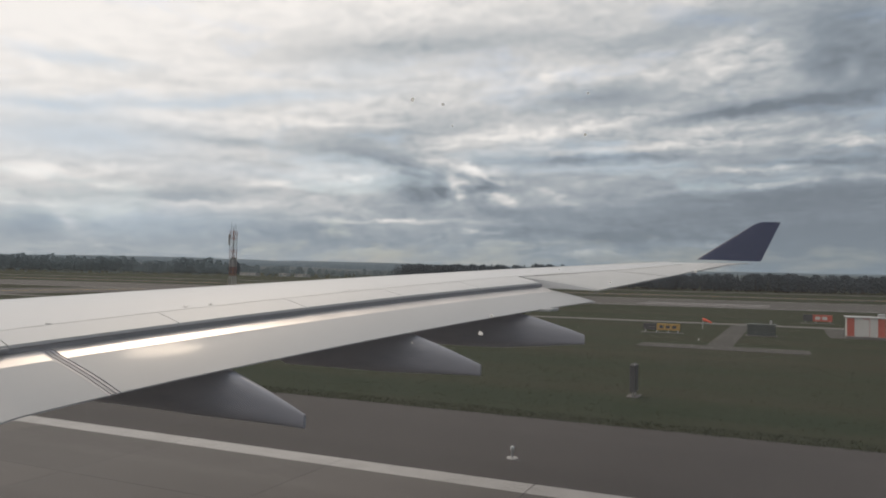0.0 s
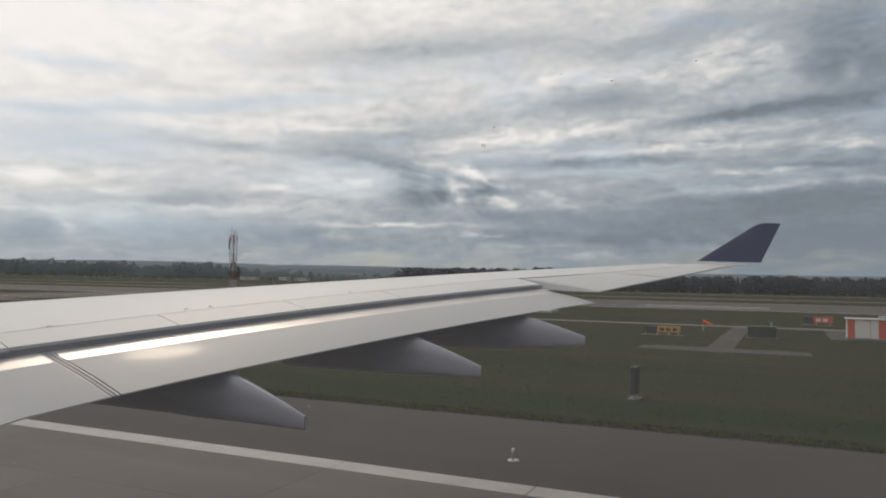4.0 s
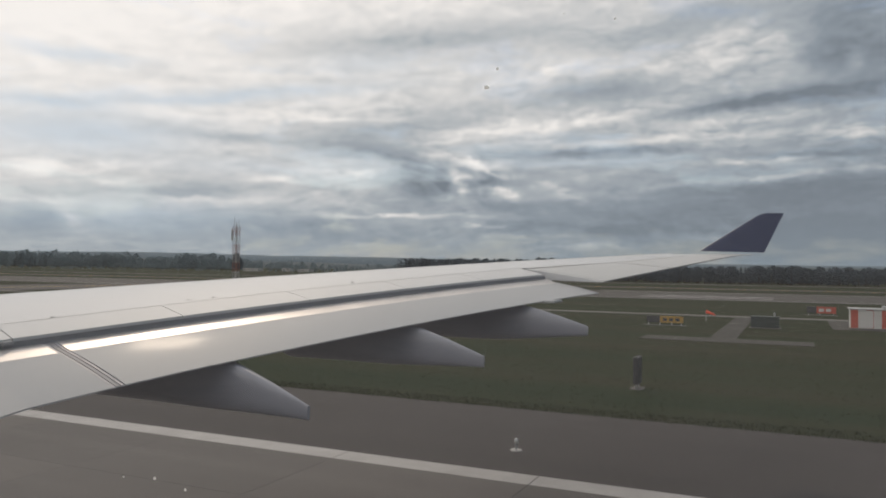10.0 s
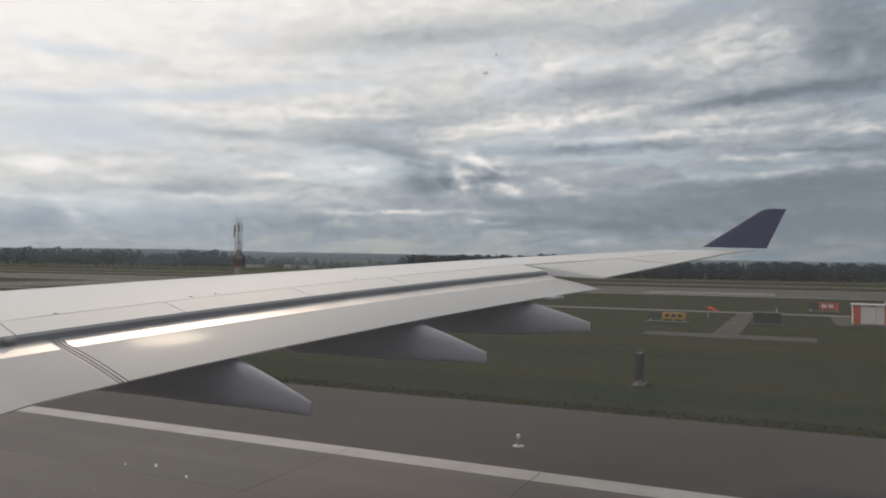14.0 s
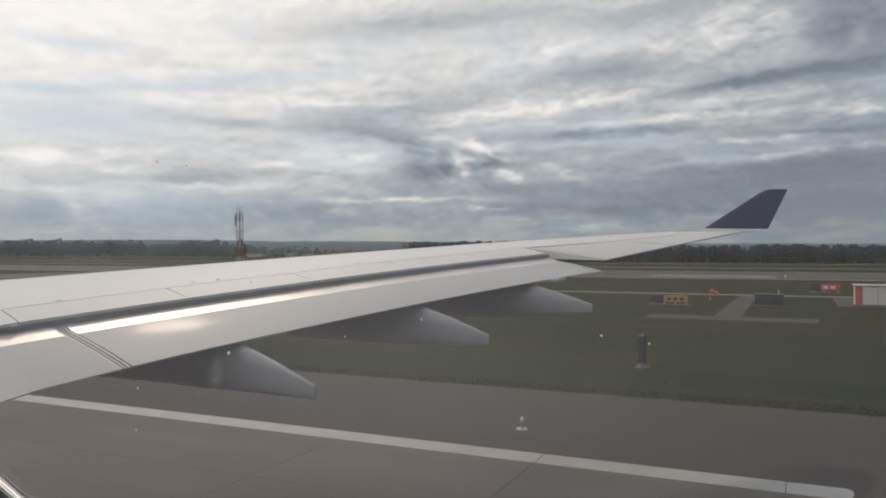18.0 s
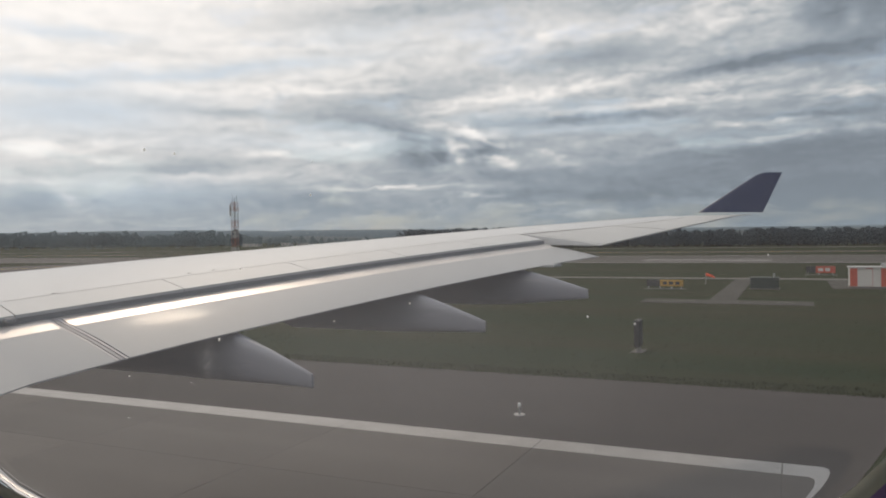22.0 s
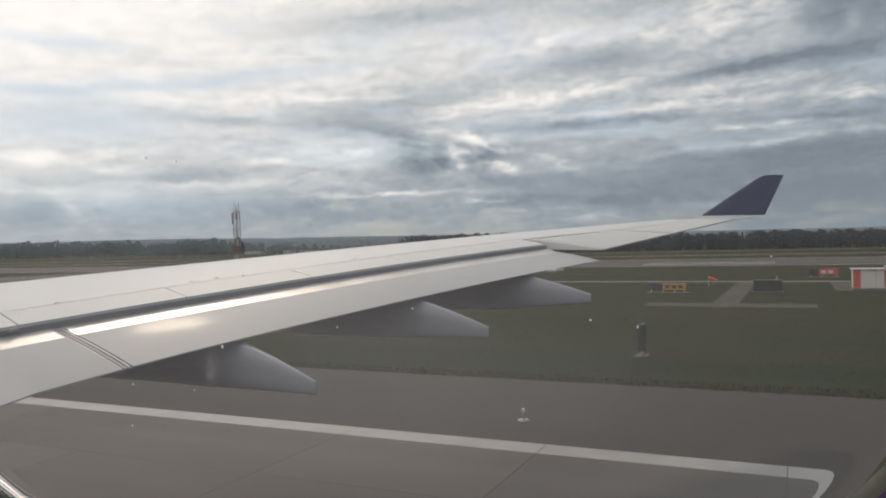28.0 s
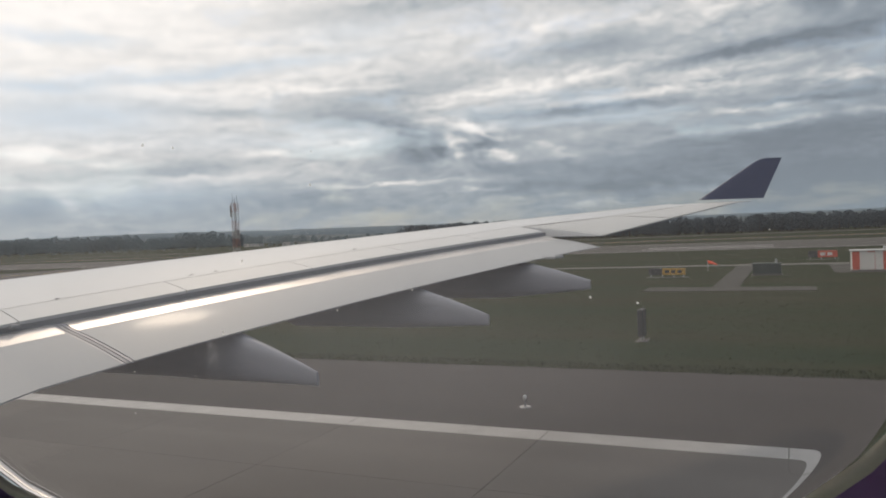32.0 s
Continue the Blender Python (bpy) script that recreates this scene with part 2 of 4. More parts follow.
# ---- materials ----
def surface(name, colour, rough=0.5, metal=0.0, build=None, coat=0.0, gloss=0.5):
    """A principled material; build(k, base, pos) may return a colour, a roughness and a normal socket."""
    m = bpy.data.materials.new(name)
    m.use_nodes = True
    k = Nodes(m.node_tree)
    b = k.add("ShaderNodeBsdfPrincipled")
    b.inputs["Base Color"].default_value = (*colour, 1)
    b.inputs["Roughness"].default_value, b.inputs["Metallic"].default_value = rough, metal
    b.inputs["Specular IOR Level"].default_value = gloss
    b.inputs["Coat Weight"].default_value, b.inputs["Coat Roughness"].default_value = coat, 0.12
    if build:
        pos = k.add("ShaderNodeNewGeometry").outputs["Position"]
        for key, v in zip(("Base Color", "Roughness", "Normal"), build(k, colour, pos)):
            if v is not None:
                k.put(b, key, v)
    k.put(k.add("ShaderNodeOutputMaterial"), "Surface", b.outputs[0])
    return m


def tint(c, f):
    return tuple(min(1, v * f) for v in c)


def weathered(amount, fine=9.0, big=0.35, bump=0.0, stretch=(1, 1, 1), rough=None):
    """Uneven colour at two scales, with an optional fine relief."""
    def build(k, c, pos):
        q = k.scaled(pos, stretch)
        a, b = k.noise(q, big, 5, 0.6), k.noise(q, fine, 6, 0.65)
        f = k.math("MULTIPLY_ADD", a, 0.6, k.math("MULTIPLY", b, 0.4))
        col = k.ramp(f, [(0.3, tint(c, 1 - amount)), (0.5, c), (0.72, tint(c, 1 + amount))])
        r = k.math("MULTIPLY_ADD", a, rough[1], rough[0]) if rough else None
        return col, r, k.bump(b, 0.5, bump) if bump else None
    return build


def ground_paving(amount, streak):
    """Pavement: long tyre-dirt streaks along the way of travel, patches and fine grit."""
    def build(k, c, pos):
        s = k.noise(k.scaled(pos, (0.02, 0.9, 1)), 1.0, 5, 0.6)
        a, b = k.noise(pos, 0.22, 5, 0.6, 0.4), k.noise(pos, 14.0, 4, 0.7)
        f = k.math("ADD", k.math("MULTIPLY", s, streak), k.math("MULTIPLY_ADD", a, 0.7 - streak, k.math("MULTIPLY", b, 0.3)))
        col = k.ramp(f, [(0.32, tint(c, 1 - amount)), (0.5, c), (0.68, tint(c, 1 + amount))])
        rnd = k.add("ShaderNodeObjectInfo").outputs["Random"]
        col = k.mix(1.0, col, k.ramp(rnd, [(0, (0.93, 0.93, 0.93)), (1, (1.07, 1.06, 1.05))]), "MULTIPLY")
        return col, None, k.bump(b, 0.35, 0.004)
    return build


def turf(k, c, pos):
    """Mown grass: long bands along the runway, dry patches, short blades."""
    mown = k.noise(k.scaled(pos, (0.012, 0.16, 1)), 1.0, 4, 0.6, 0.3)
    a, b = k.noise(k.scaled(pos, (0.12, 1, 1)), 0.12, 5, 0.65, 0.5), k.noise(k.scaled(pos, (0.3, 1, 1)), 0.9, 6, 0.7)
    f = k.math("MULTIPLY_ADD", mown, 0.45, k.math("MULTIPLY_ADD", a, 0.30, k.math("MULTIPLY", b, 0.25)))
    col = k.ramp(f, [(0.32, (0.013, 0.027, 0.011)), (0.46, (0.025, 0.034, 0.015)), (0.56, (0.037, 0.037, 0.020)), (0.70, (0.060, 0.052, 0.033))])
    return col, None, k.bump(b, 0.8, 0.05)


def wing_paint(k, c, pos):
    a = k.noise(k.scaled(pos, (0.5, 0.16, 1)), 1.3, 5, 0.6)
    b = k.noise(k.scaled(pos, (0.35, 5.0, 1)), 2.0, 6, 0.65)      # dirt drawn out by the airflow
    f = k.math("MULTIPLY_ADD", a, 0.65, k.math("MULTIPLY", b, 0.35))
    col = k.ramp(f, [(0.3, tint(c, 0.92)), (0.5, c), (0.7, tint(c, 1.05))])
    return col, k.math("MULTIPLY_ADD", a, 0.12, 0.47), k.bump(k.noise(k.scaled(pos, (0.5, 0.25, 1)), 1.1, 2, 0.5), 0.05, 0.01)


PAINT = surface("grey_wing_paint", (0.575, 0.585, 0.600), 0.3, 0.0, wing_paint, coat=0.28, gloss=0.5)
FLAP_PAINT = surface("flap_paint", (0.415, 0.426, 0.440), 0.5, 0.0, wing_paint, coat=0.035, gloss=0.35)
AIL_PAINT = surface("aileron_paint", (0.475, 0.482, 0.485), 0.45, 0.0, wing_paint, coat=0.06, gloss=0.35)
BARE = surface("bare_aluminium", (0.62, 0.60, 0.59), 0.4, 0.75, weathered(0.16, 3, 0.9, 0, (1, 1.2, 1), (0.30, 0.22)))
SLAT = surface("polished_slat", (0.60, 0.585, 0.57), 0.4, 0.75, weathered(0.12, 3, 0.9, 0, (1, 1.2, 1), (0.30, 0.22)))
FAIRING = surface("fairing_paint", (0.265, 0.275, 0.320), 0.36, 0.0, weathered(0.20, 7, 0.9, 0, (0.6, 2, 2), (0.24, 0.2)), coat=0.5)
NAVY = surface("winglet_navy_paint", (0.017, 0.027, 0.072), 0.5, 0.0, weathered(0.12, 5, 0.6), coat=0.0, gloss=0.25)
# dark grey that holds the shade of the recess below the spoilers
BAY_SHADE = surface("bay_shade_grey", (0.15, 0.15, 0.16), 0.8, 0.0, weathered(0.25, 8, 1.0))
SEAL = surface("grey_seal", (0.26, 0.26, 0.26), 0.6, 0.0, weathered(0.15, 10, 1.0))
SEAL_PALE = surface("pale_seal_strip", (0.40, 0.39, 0.42), 0.5, 0.0, weathered(0.15, 10, 1.0))
SPOILER_PAINT = surface("spoiler_paint", (0.535, 0.543, 0.552), 0.34, 0.0, wing_paint, coat=0.2, gloss=0.5)
LIP = surface("pale_seal_lip", (0.31, 0.31, 0.32), 0.55, 0.0, weathered(0.15, 10, 1.0))
# grey in the tone of the shaded slot, for its strip and the flap ends
SLOT_SHADE = surface("slot_shade_grey", (0.27, 0.27, 0.29), 0.55, 0.0, weathered(0.15, 6, 1.0))
SKIN_JOINT = surface("filled_skin_joint", (0.42, 0.425, 0.43), 0.6, 0.0, weathered(0.12, 10, 1.0))
SKIN = surface("white_fuselage_paint", (0.74, 0.74, 0.73), 0.28, 0.0, weathered(0.05, 6, 0.5), coat=0.3)
TRIM = surface("window_trim_plastic", (0.62, 0.61, 0.57), 0.45, 0.0, weathered(0.06, 60, 8))
# the purple puts the glow of the window light into the liner colour
LINER = surface("glow_purple_liner", (0.24, 0.17, 0.46), 0.6, 0.0, weathered(0.08, 90, 9))
RUBBER = surface("black_rubber", (0.022, 0.022, 0.023), 0.75, 0.0, weathered(0.2, 20, 2))
STEEL = surface("gear_steel", (0.45, 0.45, 0.46), 0.35, 0.9, weathered(0.1, 14, 1.5))
CONCRETE = surface("runway_concrete", (0.118, 0.111, 0.107), 0.85, 0.0, ground_paving(0.20, 0.4), gloss=0.2)
ASPHALT = surface("shoulder_asphalt", (0.0515, 0.0480, 0.0470), 0.88, 0.0, ground_paving(0.22, 0.35), gloss=0.2)
PALE = surface("pale_concrete", (0.145, 0.141, 0.134), 0.85, 0.0, ground_paving(0.16, 0.3), gloss=0.2)
WORN_PAVE = surface("weathered_pad_concrete", (0.062, 0.060, 0.053), 0.9, 0.0, ground_paving(0.4, 0.2), gloss=0.2)
FAR_PAVE = surface("taxiway_pavement", (0.070, 0.065, 0.060), 0.85, 0.0, ground_paving(0.18, 0.3), gloss=0.2)
JOINT = surface("joint_filler", (0.104, 0.096, 0.090), 0.9, 0.0, weathered(0.2, 20, 2))
WHITE = surface("white_marking_paint", (0.33, 0.325, 0.320), 0.7, 0.0, weathered(0.22, 7, 0.9, 0.002))
YELLOW = surface("yellow_marking_paint", (0.52, 0.33, 0.06), 0.7, 0.0, weathered(0.2, 7, 0.9, 0.002))
TURF = surface("turf", (0.05, 0.058, 0.024), 0.95, 0.0, turf, gloss=0.05)


def leaf_paint(name, c):
    def build(k, col, pos):
        rnd = k.add("ShaderNodeNewGeometry").outputs["Random Per Island"]
        f = k.math("MULTIPLY_ADD", rnd, 0.6, k.math("MULTIPLY", k.noise(pos, 0.09, 3), 0.4))
        return k.ramp(f, [(0.1, tint(col, 0.88)), (0.5, col), (0.9, tint(col, 1.12))]), None, None
    m = surface(name, c, 0.85, 0.0, build, gloss=0.1)
    t = m.node_tree
    body = next(n for n in t.nodes if n.type == "BSDF_PRINCIPLED")
    out = next(n for n in t.nodes if n.type == "OUTPUT_MATERIAL")
    thin, mix = t.nodes.new("ShaderNodeBsdfTranslucent"), t.nodes.new("ShaderNodeMixShader")
    t.links.new(body.inputs["Base Color"].links[0].from_socket, thin.inputs["Color"])
    mix.inputs[0].default_value = 0.45
    t.links.new(body.outputs[0], mix.inputs[1])
    t.links.new(thin.outputs[0], mix.inputs[2])
    t.links.new(mix.outputs[0], out.inputs["Surface"])
    return m


BLADE = leaf_paint("grass_blades", (0.032, 0.042, 0.019))
DRY_BLADE = leaf_paint("dry_grass_blades", (0.048, 0.045, 0.025))
# distance haze is mixed into both tree colours, making them paler and bluer
HAZY_FAR_LEAF = leaf_paint("hazed_far_foliage", (0.195, 0.250, 0.275))
HAZY_NEAR_LEAF = leaf_paint("hazed_woodland_foliage", (0.100, 0.124, 0.145))
BARK = surface("bark", (0.07, 0.055, 0.045), 0.9, 0.0, weathered(0.3, 5, 0.8))
# the hills carry the blue of the far haze as their base colour
RIDGE = surface("haze_blue_ridge", (0.115, 0.155, 0.185), 1.0, 0.0, weathered(0.16, 0.012, 0.002))
RIDGE_NEAR = surface("hazed_wooded_hill", (0.070, 0.092, 0.102), 1.0, 0.0, weathered(0.25, 0.03, 0.004))
MAST_RED = surface("faded_red_mast_paint", (0.27, 0.13, 0.10), 0.6, 0.0, weathered(0.15, 4, 0.5))
MAST_WHITE = surface("white_mast_paint", (0.42, 0.41, 0.40), 0.6, 0.0, weathered(0.1, 4, 0.5))
HUT_RED = surface("red_hut_panel", (0.42, 0.09, 0.06), 0.55, 0.0, weathered(0.12, 6, 0.9))
HUT_WHITE = surface("white_hut_panel", (0.50, 0.49, 0.47), 0.55, 0.0, weathered(0.07, 6, 0.9))
BOX_GREEN = surface("dark_green_steel", (0.030, 0.042, 0.038), 0.5, 0.0, weathered(0.15, 6, 0.9))
SIGN_YELLOW = surface("yellow_sign_panel", (0.36, 0.22, 0.05), 0.5, 0.0, weathered(0.1, 8, 1))
ORANGE = surface("orange_fabric", (0.80, 0.11, 0.055), 0.8, 0.0, weathered(0.15, 8, 1))
SIGN_BLACK = surface("black_sign_panel", (0.045, 0.045, 0.048), 0.5, 0.0, weathered(0.1, 8, 1))
LAMP_GLASS = surface("clear_lamp_glass", (0.85, 0.86, 0.86), 0.12, 0.0, weathered(0.04, 40, 8), coat=0.5)
ROOF = surface("grey_roof_sheet", (0.42, 0.42, 0.42), 0.6, 0.0, weathered(0.1, 3, 0.4))


def pane_material():
    """A clean acrylic pane with a thin film of dust that the light catches, and painted haze veils."""
    m = bpy.data.materials.new("dusty_hazed_pane")
    m.use_nodes = True
    k = Nodes(m.node_tree)
    pos = k.add("ShaderNodeNewGeometry").outputs["Position"]
    dust = k.math("MULTIPLY_ADD", k.noise(pos, 26.0, 7, 0.7, 0.8), 0.05, k.math("MULTIPLY_ADD", k.noise(pos, 150.0, 5, 0.7), 0.03, 0.026))
    # one scratched, dusty spot
    off = k.vmath("LENGTH", k.vmath("MULTIPLY", k.vmath("SUBTRACT", pos, (-0.1167, 0.1345, 5.5785)), (1.0, 0.0, 0.55)))
    spot = k.math("EXPONENT", k.math("MULTIPLY", k.math("MULTIPLY", off, off), -420000.0))
    flecks = k.ramp(k.noise(pos, 900.0, 6, 0.75, 0.8), [(0.46, (0, 0, 0)), (0.66, (1, 1, 1))])
    dust = k.math("ADD", dust, k.math("MULTIPLY", spot, k.math("MULTIPLY_ADD", flecks, 0.42, 0.05)))
    # broad veils low on the pane put reflected glare and distance haze into the film
    for cx, cz, wide, tall, amount in ((-0.062, 5.577, 0.042, 0.026, 0.080), (-0.140, 5.580, 0.060, 0.026, 0.045), (-0.180, 5.600, 0.050, 0.012, 0.060)):
        r = k.vmath("LENGTH", k.vmath("MULTIPLY", k.vmath("SUBTRACT", pos, (cx, 0.1345, cz)), (1 / wide, 0.0, 1 / tall)))
        veil = k.math("EXPONENT", k.math("MULTIPLY", k.math("MULTIPLY", r, r), -0.7))
        dust = k.math("MULTIPLY_ADD", k.math("MULTIPLY", veil, k.math("MULTIPLY_ADD", k.noise(pos, 34.0, 5, 0.6, 0.5), 1.2, 0.4)), amount, dust)
    film = k.add("ShaderNodeBsdfTranslucent", Color=(0.80, 0.80, 0.84, 1))
    clear = k.add("ShaderNodeBsdfTransparent", Color=(0.985, 0.985, 0.98, 1))
    mix = k.add("ShaderNodeMixShader")
    k.put(mix, "0", dust)
    k.put(mix, "1", clear.outputs[0])
    k.put(mix, "2", film.outputs[0])
    k.put(k.add("ShaderNodeOutputMaterial"), "Surface", mix.outputs[0])
    return m


def clear_material():
    """The acrylic pane itself: clear, with a chamfered rim that bends the view."""
    m = bpy.data.materials.new("clear_acrylic")
    m.use_nodes = True
    k = Nodes(m.node_tree)
    g = k.add("ShaderNodeBsdfRefraction", Color=(0.99, 0.99, 0.99, 1), Roughness=0.0, IOR=1.49)
    k.put(k.add("ShaderNodeOutputMaterial"), "Surface", g.outputs[0])
    return m


def speck_material():
    m = bpy.data.materials.new("bright_dust_speck")
    m.use_nodes = True
    k = Nodes(m.node_tree)
    a = k.add("ShaderNodeBsdfTranslucent", Color=(0.97, 0.97, 0.96, 1))
    k.put(k.add("ShaderNodeOutputMaterial"), "Surface", a.outputs[0])
    return m


def milky_material():
    """Rubber that lets daylight through, uneven with age."""
    m = bpy.data.materials.new("milky_seal_rubber")
    m.use_nodes = True
    k = Nodes(m.node_tree)
    pos = k.add("ShaderNodeNewGeometry").outputs["Position"]
    col = k.ramp(k.noise(pos, 90.0, 5, 0.6), [(0.3, (0.33, 0.35, 0.345)), (0.7, (0.43, 0.45, 0.44))])
    thin = k.add("ShaderNodeBsdfTranslucent")
    skin = k.add("ShaderNodeBsdfDiffuse")
    k.put(thin, "Color", col)
    k.put(skin, "Color", col)
    mix = k.add("ShaderNodeMixShader", Fac=0.3)
    k.put(mix, "1", thin.outputs[0])
    k.put(mix, "2", skin.outputs[0])
    k.put(k.add("ShaderNodeOutputMaterial"), "Surface", mix.outputs[0])
    return m


PANE, ACRYLIC, SPECK, MILKY = pane_material(), clear_material(), speck_material(), milky_material()


# ---- mesh helpers ----
def mesh_of(name, verts, faces, mats, smooth=False, index=None):
    me = bpy.data.meshes.new(name)
    me.from_pydata([tuple(v) for v in verts], [], [tuple(f) for f in faces])
    for m in (mats if isinstance(mats, (list, tuple)) else [mats]):
        me.materials.append(m)
    if index is not None:
        me.polygons.foreach_set("material_index", index)
    if smooth:
        me.polygons.foreach_set("use_smooth", [True] * len(me.polygons))
    me.update()
    return me


def part(name, data, mat=None, parent=None, label=""):
    """Link a bmesh or a mesh as ONE object under a thing or a part; its coordinates are the world's."""
    if isinstance(data, bmesh.types.BMesh):
        me = bpy.data.meshes.new(name)
        bmesh.ops.recalc_face_normals(data, faces=data.faces)
        data.to_mesh(me)
        data.free()
        me.materials.append(mat)
    else:
        me = data
    ob = new(name, me)
    if parent:
        ob.parent = parent
        if parent.type == "EMPTY":
            ob.matrix_parent_inverse = parent.matrix_basis.inverted()
    return tagged(ob, label)


def thing(name, at, label, category, group="", kind=""):
    e = new(name)
    e.empty_display_size = 0.3
    e.location = at
    e.matrix_basis = Matrix.Translation(at)
    return tagged(e, label, category, group, kind)


def box(bm, lo, hi, bevel=0.0, m=None):
    vs = [bm.verts.new((x, y, z)) for x in (lo[0], hi[0]) for y in (lo[1], hi[1]) for z in (lo[2], hi[2])]
    fs = [bm.faces.new([vs[i] for i in f]) for f in ((0, 1, 3, 2), (4, 6, 7, 5), (0, 4, 5, 1), (2, 3, 7, 6), (0, 2, 6, 4), (1, 5, 7, 3))]
    if bevel:
        es = list({e for f in fs for e in f.edges})
        r = bmesh.ops.bevel(bm, geom=es, offset=bevel, segments=2, affect="EDGES", profile=0.5)
        vs = list({v for f in r["faces"] for v in f.verts} | {v for v in vs if v.is_valid})
    if m:
        bmesh.ops.transform(bm, matrix=m, verts=[v for v in vs if v.is_valid])
    return bm


def boxed(lo, hi, bevel=0.0):
    return box(bmesh.new(), lo, hi, bevel)


def tube(bm, a, b, r0, r1=None, n=8):
    a, b = Vector(a), Vector(b)
    r1 = r0 if r1 is None else r1
    q = (b - a).to_track_quat("Z", "Y")
    rings = []
    for p, r in ((a, r0), (b, r1)):
        rings.append([bm.verts.new(p + q @ Vector((r * math.cos(2 * math.pi * i / n), r * math.sin(2 * math.pi * i / n), 0))) for i in range(n)])
    for i in range(n):
        bm.faces.new((rings[0][i], rings[0][(i + 1) % n], rings[1][(i + 1) % n], rings[1][i]))
    bm.faces.new(rings[0][::-1])
    bm.faces.new(rings[1])
    return bm


def loft(rings, closed=True, caps=True):
    """Quads between rings of points of one length."""
    n, verts, faces = len(rings[0]), [], []
    for r in rings:
        verts += [tuple(p) for p in r]
    for j in range(len(rings) - 1):
        for i in range(n if closed else n - 1):
            a, b = j * n + i, j * n + (i + 1) % n
            faces.append((a, b, b + n, a + n))
    if caps and closed:
        faces.append(tuple(range(n))[::-1])
        faces.append(tuple(range((len(rings) - 1) * n, len(rings) * n)))
    return verts, faces


def solid(name, rings, mat, smooth=True, angle=32):
    me = mesh_of(name, *loft(rings), mat, smooth)
    bm = bmesh.new()
    bm.from_mesh(me)
    bmesh.ops.recalc_face_normals(bm, faces=bm.faces)
    for e in bm.edges:
        if len(e.link_faces) == 2 and e.calc_face_angle(0) > radians(angle):
            e.smooth = False
    bm.to_mesh(me)
    bm.free()
    return me


# ---- ground ----
LINE_Y, EDGE_Y, GRASS_Y = 19.87, 20.36, 29.8


def sheet(name, x0, x1, y0, y1, z, mat, label="", nx=1, ny=1):
    xs, ys = np.linspace(x0, x1, nx + 1), np.linspace(y0, y1, ny + 1)
    v = [(x, y, z) for x in xs for y in ys]
    f = [(i * (ny + 1) + j, (i + 1) * (ny + 1) + j, (i + 1) * (ny + 1) + j + 1, i * (ny + 1) + j + 1) for i in range(nx) for j in range(ny)]
    return tagged(new(name, mesh_of(name, v, f, mat)), label, "", "", "structure")


def slab_strip(name, x0, x1, y0, y1, top, mat, label=""):
    """A paved strip with a real thickness and edge."""
    ob = part(name, boxed((x0, y0, top - 0.3), (x1, y1, top)), mat)
    return tagged(ob, label, "", "", "structure")


ground = sheet("ground", -4600, 4600, -4600, 4600, -0.035, TURF, "mown airfield grass, green with dry brown patches", 40, 40)
runway = slab_strip("runway", -900, 900, -25.3, EDGE_Y, -0.012, JOINT, "grey-brown concrete runway of large jointed slabs")
shoulder = slab_strip("runway_shoulder", -900, 900, EDGE_Y, GRASS_Y, 0.0, ASPHALT, "dark asphalt shoulder beside the runway edge line")
road = slab_strip("service_road", -900, 900, 104.2, 107.0, 0.0, PALE, "narrow pale concrete service road across the grass")
far_runway = slab_strip("runway_far", -1800, 1800, 166, 226, 0.0, FAR_PAVE, "parallel grey runway far across the airfield")
far_strip = slab_strip("taxiway_distant", -2200, 2200, 268, 284, 0.0, FAR_PAVE, "distant grey taxiway strip")
far_road = slab_strip("perimeter_road", -2400, 2400, 366, 377, 0.05, PALE, "pale perimeter road at the foot of the woods")

# painted edge line in lengths that end at the slab joints, and the other markings
SLAB = 6.1
for i in range(-34, 8):
    x = i * SLAB - 0.25
    part("edge_line", boxed((x + 0.012, LINE_Y - 0.47, -0.001), (x + SLAB - 0.012, LINE_Y + 0.47, 0.004)), WHITE, runway, "white painted edge line")
for y0 in (178.0, 188.5):
    part("touchdown_bar", boxed((-32, y0, -0.002), (-4, y0 + 2.2, 0.02)), WHITE, far_runway, "white painted touchdown bar")
for y0 in (166.8, 224.3):
    part("far_edge_line", boxed((-1500, y0, -0.002), (1500, y0 + 0.9, 0.02)), WHITE, far_runway, "white painted edge line")
part("centre_line", boxed((-1400, 276.0, -0.002), (1400, 276.3, 0.02)), YELLOW, far_strip, "yellow painted centre line")
for y0 in (6.4, 10.4, 14.4):
    part("touchdown_bar", boxed((-92.0, y0, -0.001), (-69.5, y0 + 3.0, 0.004)), WHITE, runway, "broad white touchdown bar on the runway")

# concrete pads in the grass: one for the hut, one shaped like a T with a path to the service road
pad = slab_strip("equipment_pad", 3.8, 11.0, 87.5, 104.2, -0.005, WORN_PAVE, "weathered concrete equipment pad in the grass")
cross = slab_strip("concrete_path", -6.6, -4.4, 70.2, 104.2, -0.005, WORN_PAVE, "short concrete path from the service road to a pad")
head = slab_strip("concrete_pad", -12.0, 1.6, 66.2, 70.2, -0.005, WORN_PAVE, "low weathered concrete pad in the grass")


def flat_shape(name, outline, top, mat, label):
    """A paved area of free outline, with a real edge."""
    bm = bmesh.new()
    f = bm.faces.new([bm.verts.new((x, y, top - 0.3)) for x, y in outline])
    r = bmesh.ops.extrude_face_region(bm, geom=[f])
    bmesh.ops.translate(bm, vec=(0, 0, 0.3), verts=[v for v in r["geom"] if isinstance(v, bmesh.types.BMVert)])
    return tagged(part(name, bm, mat), label, "", "", "structure")


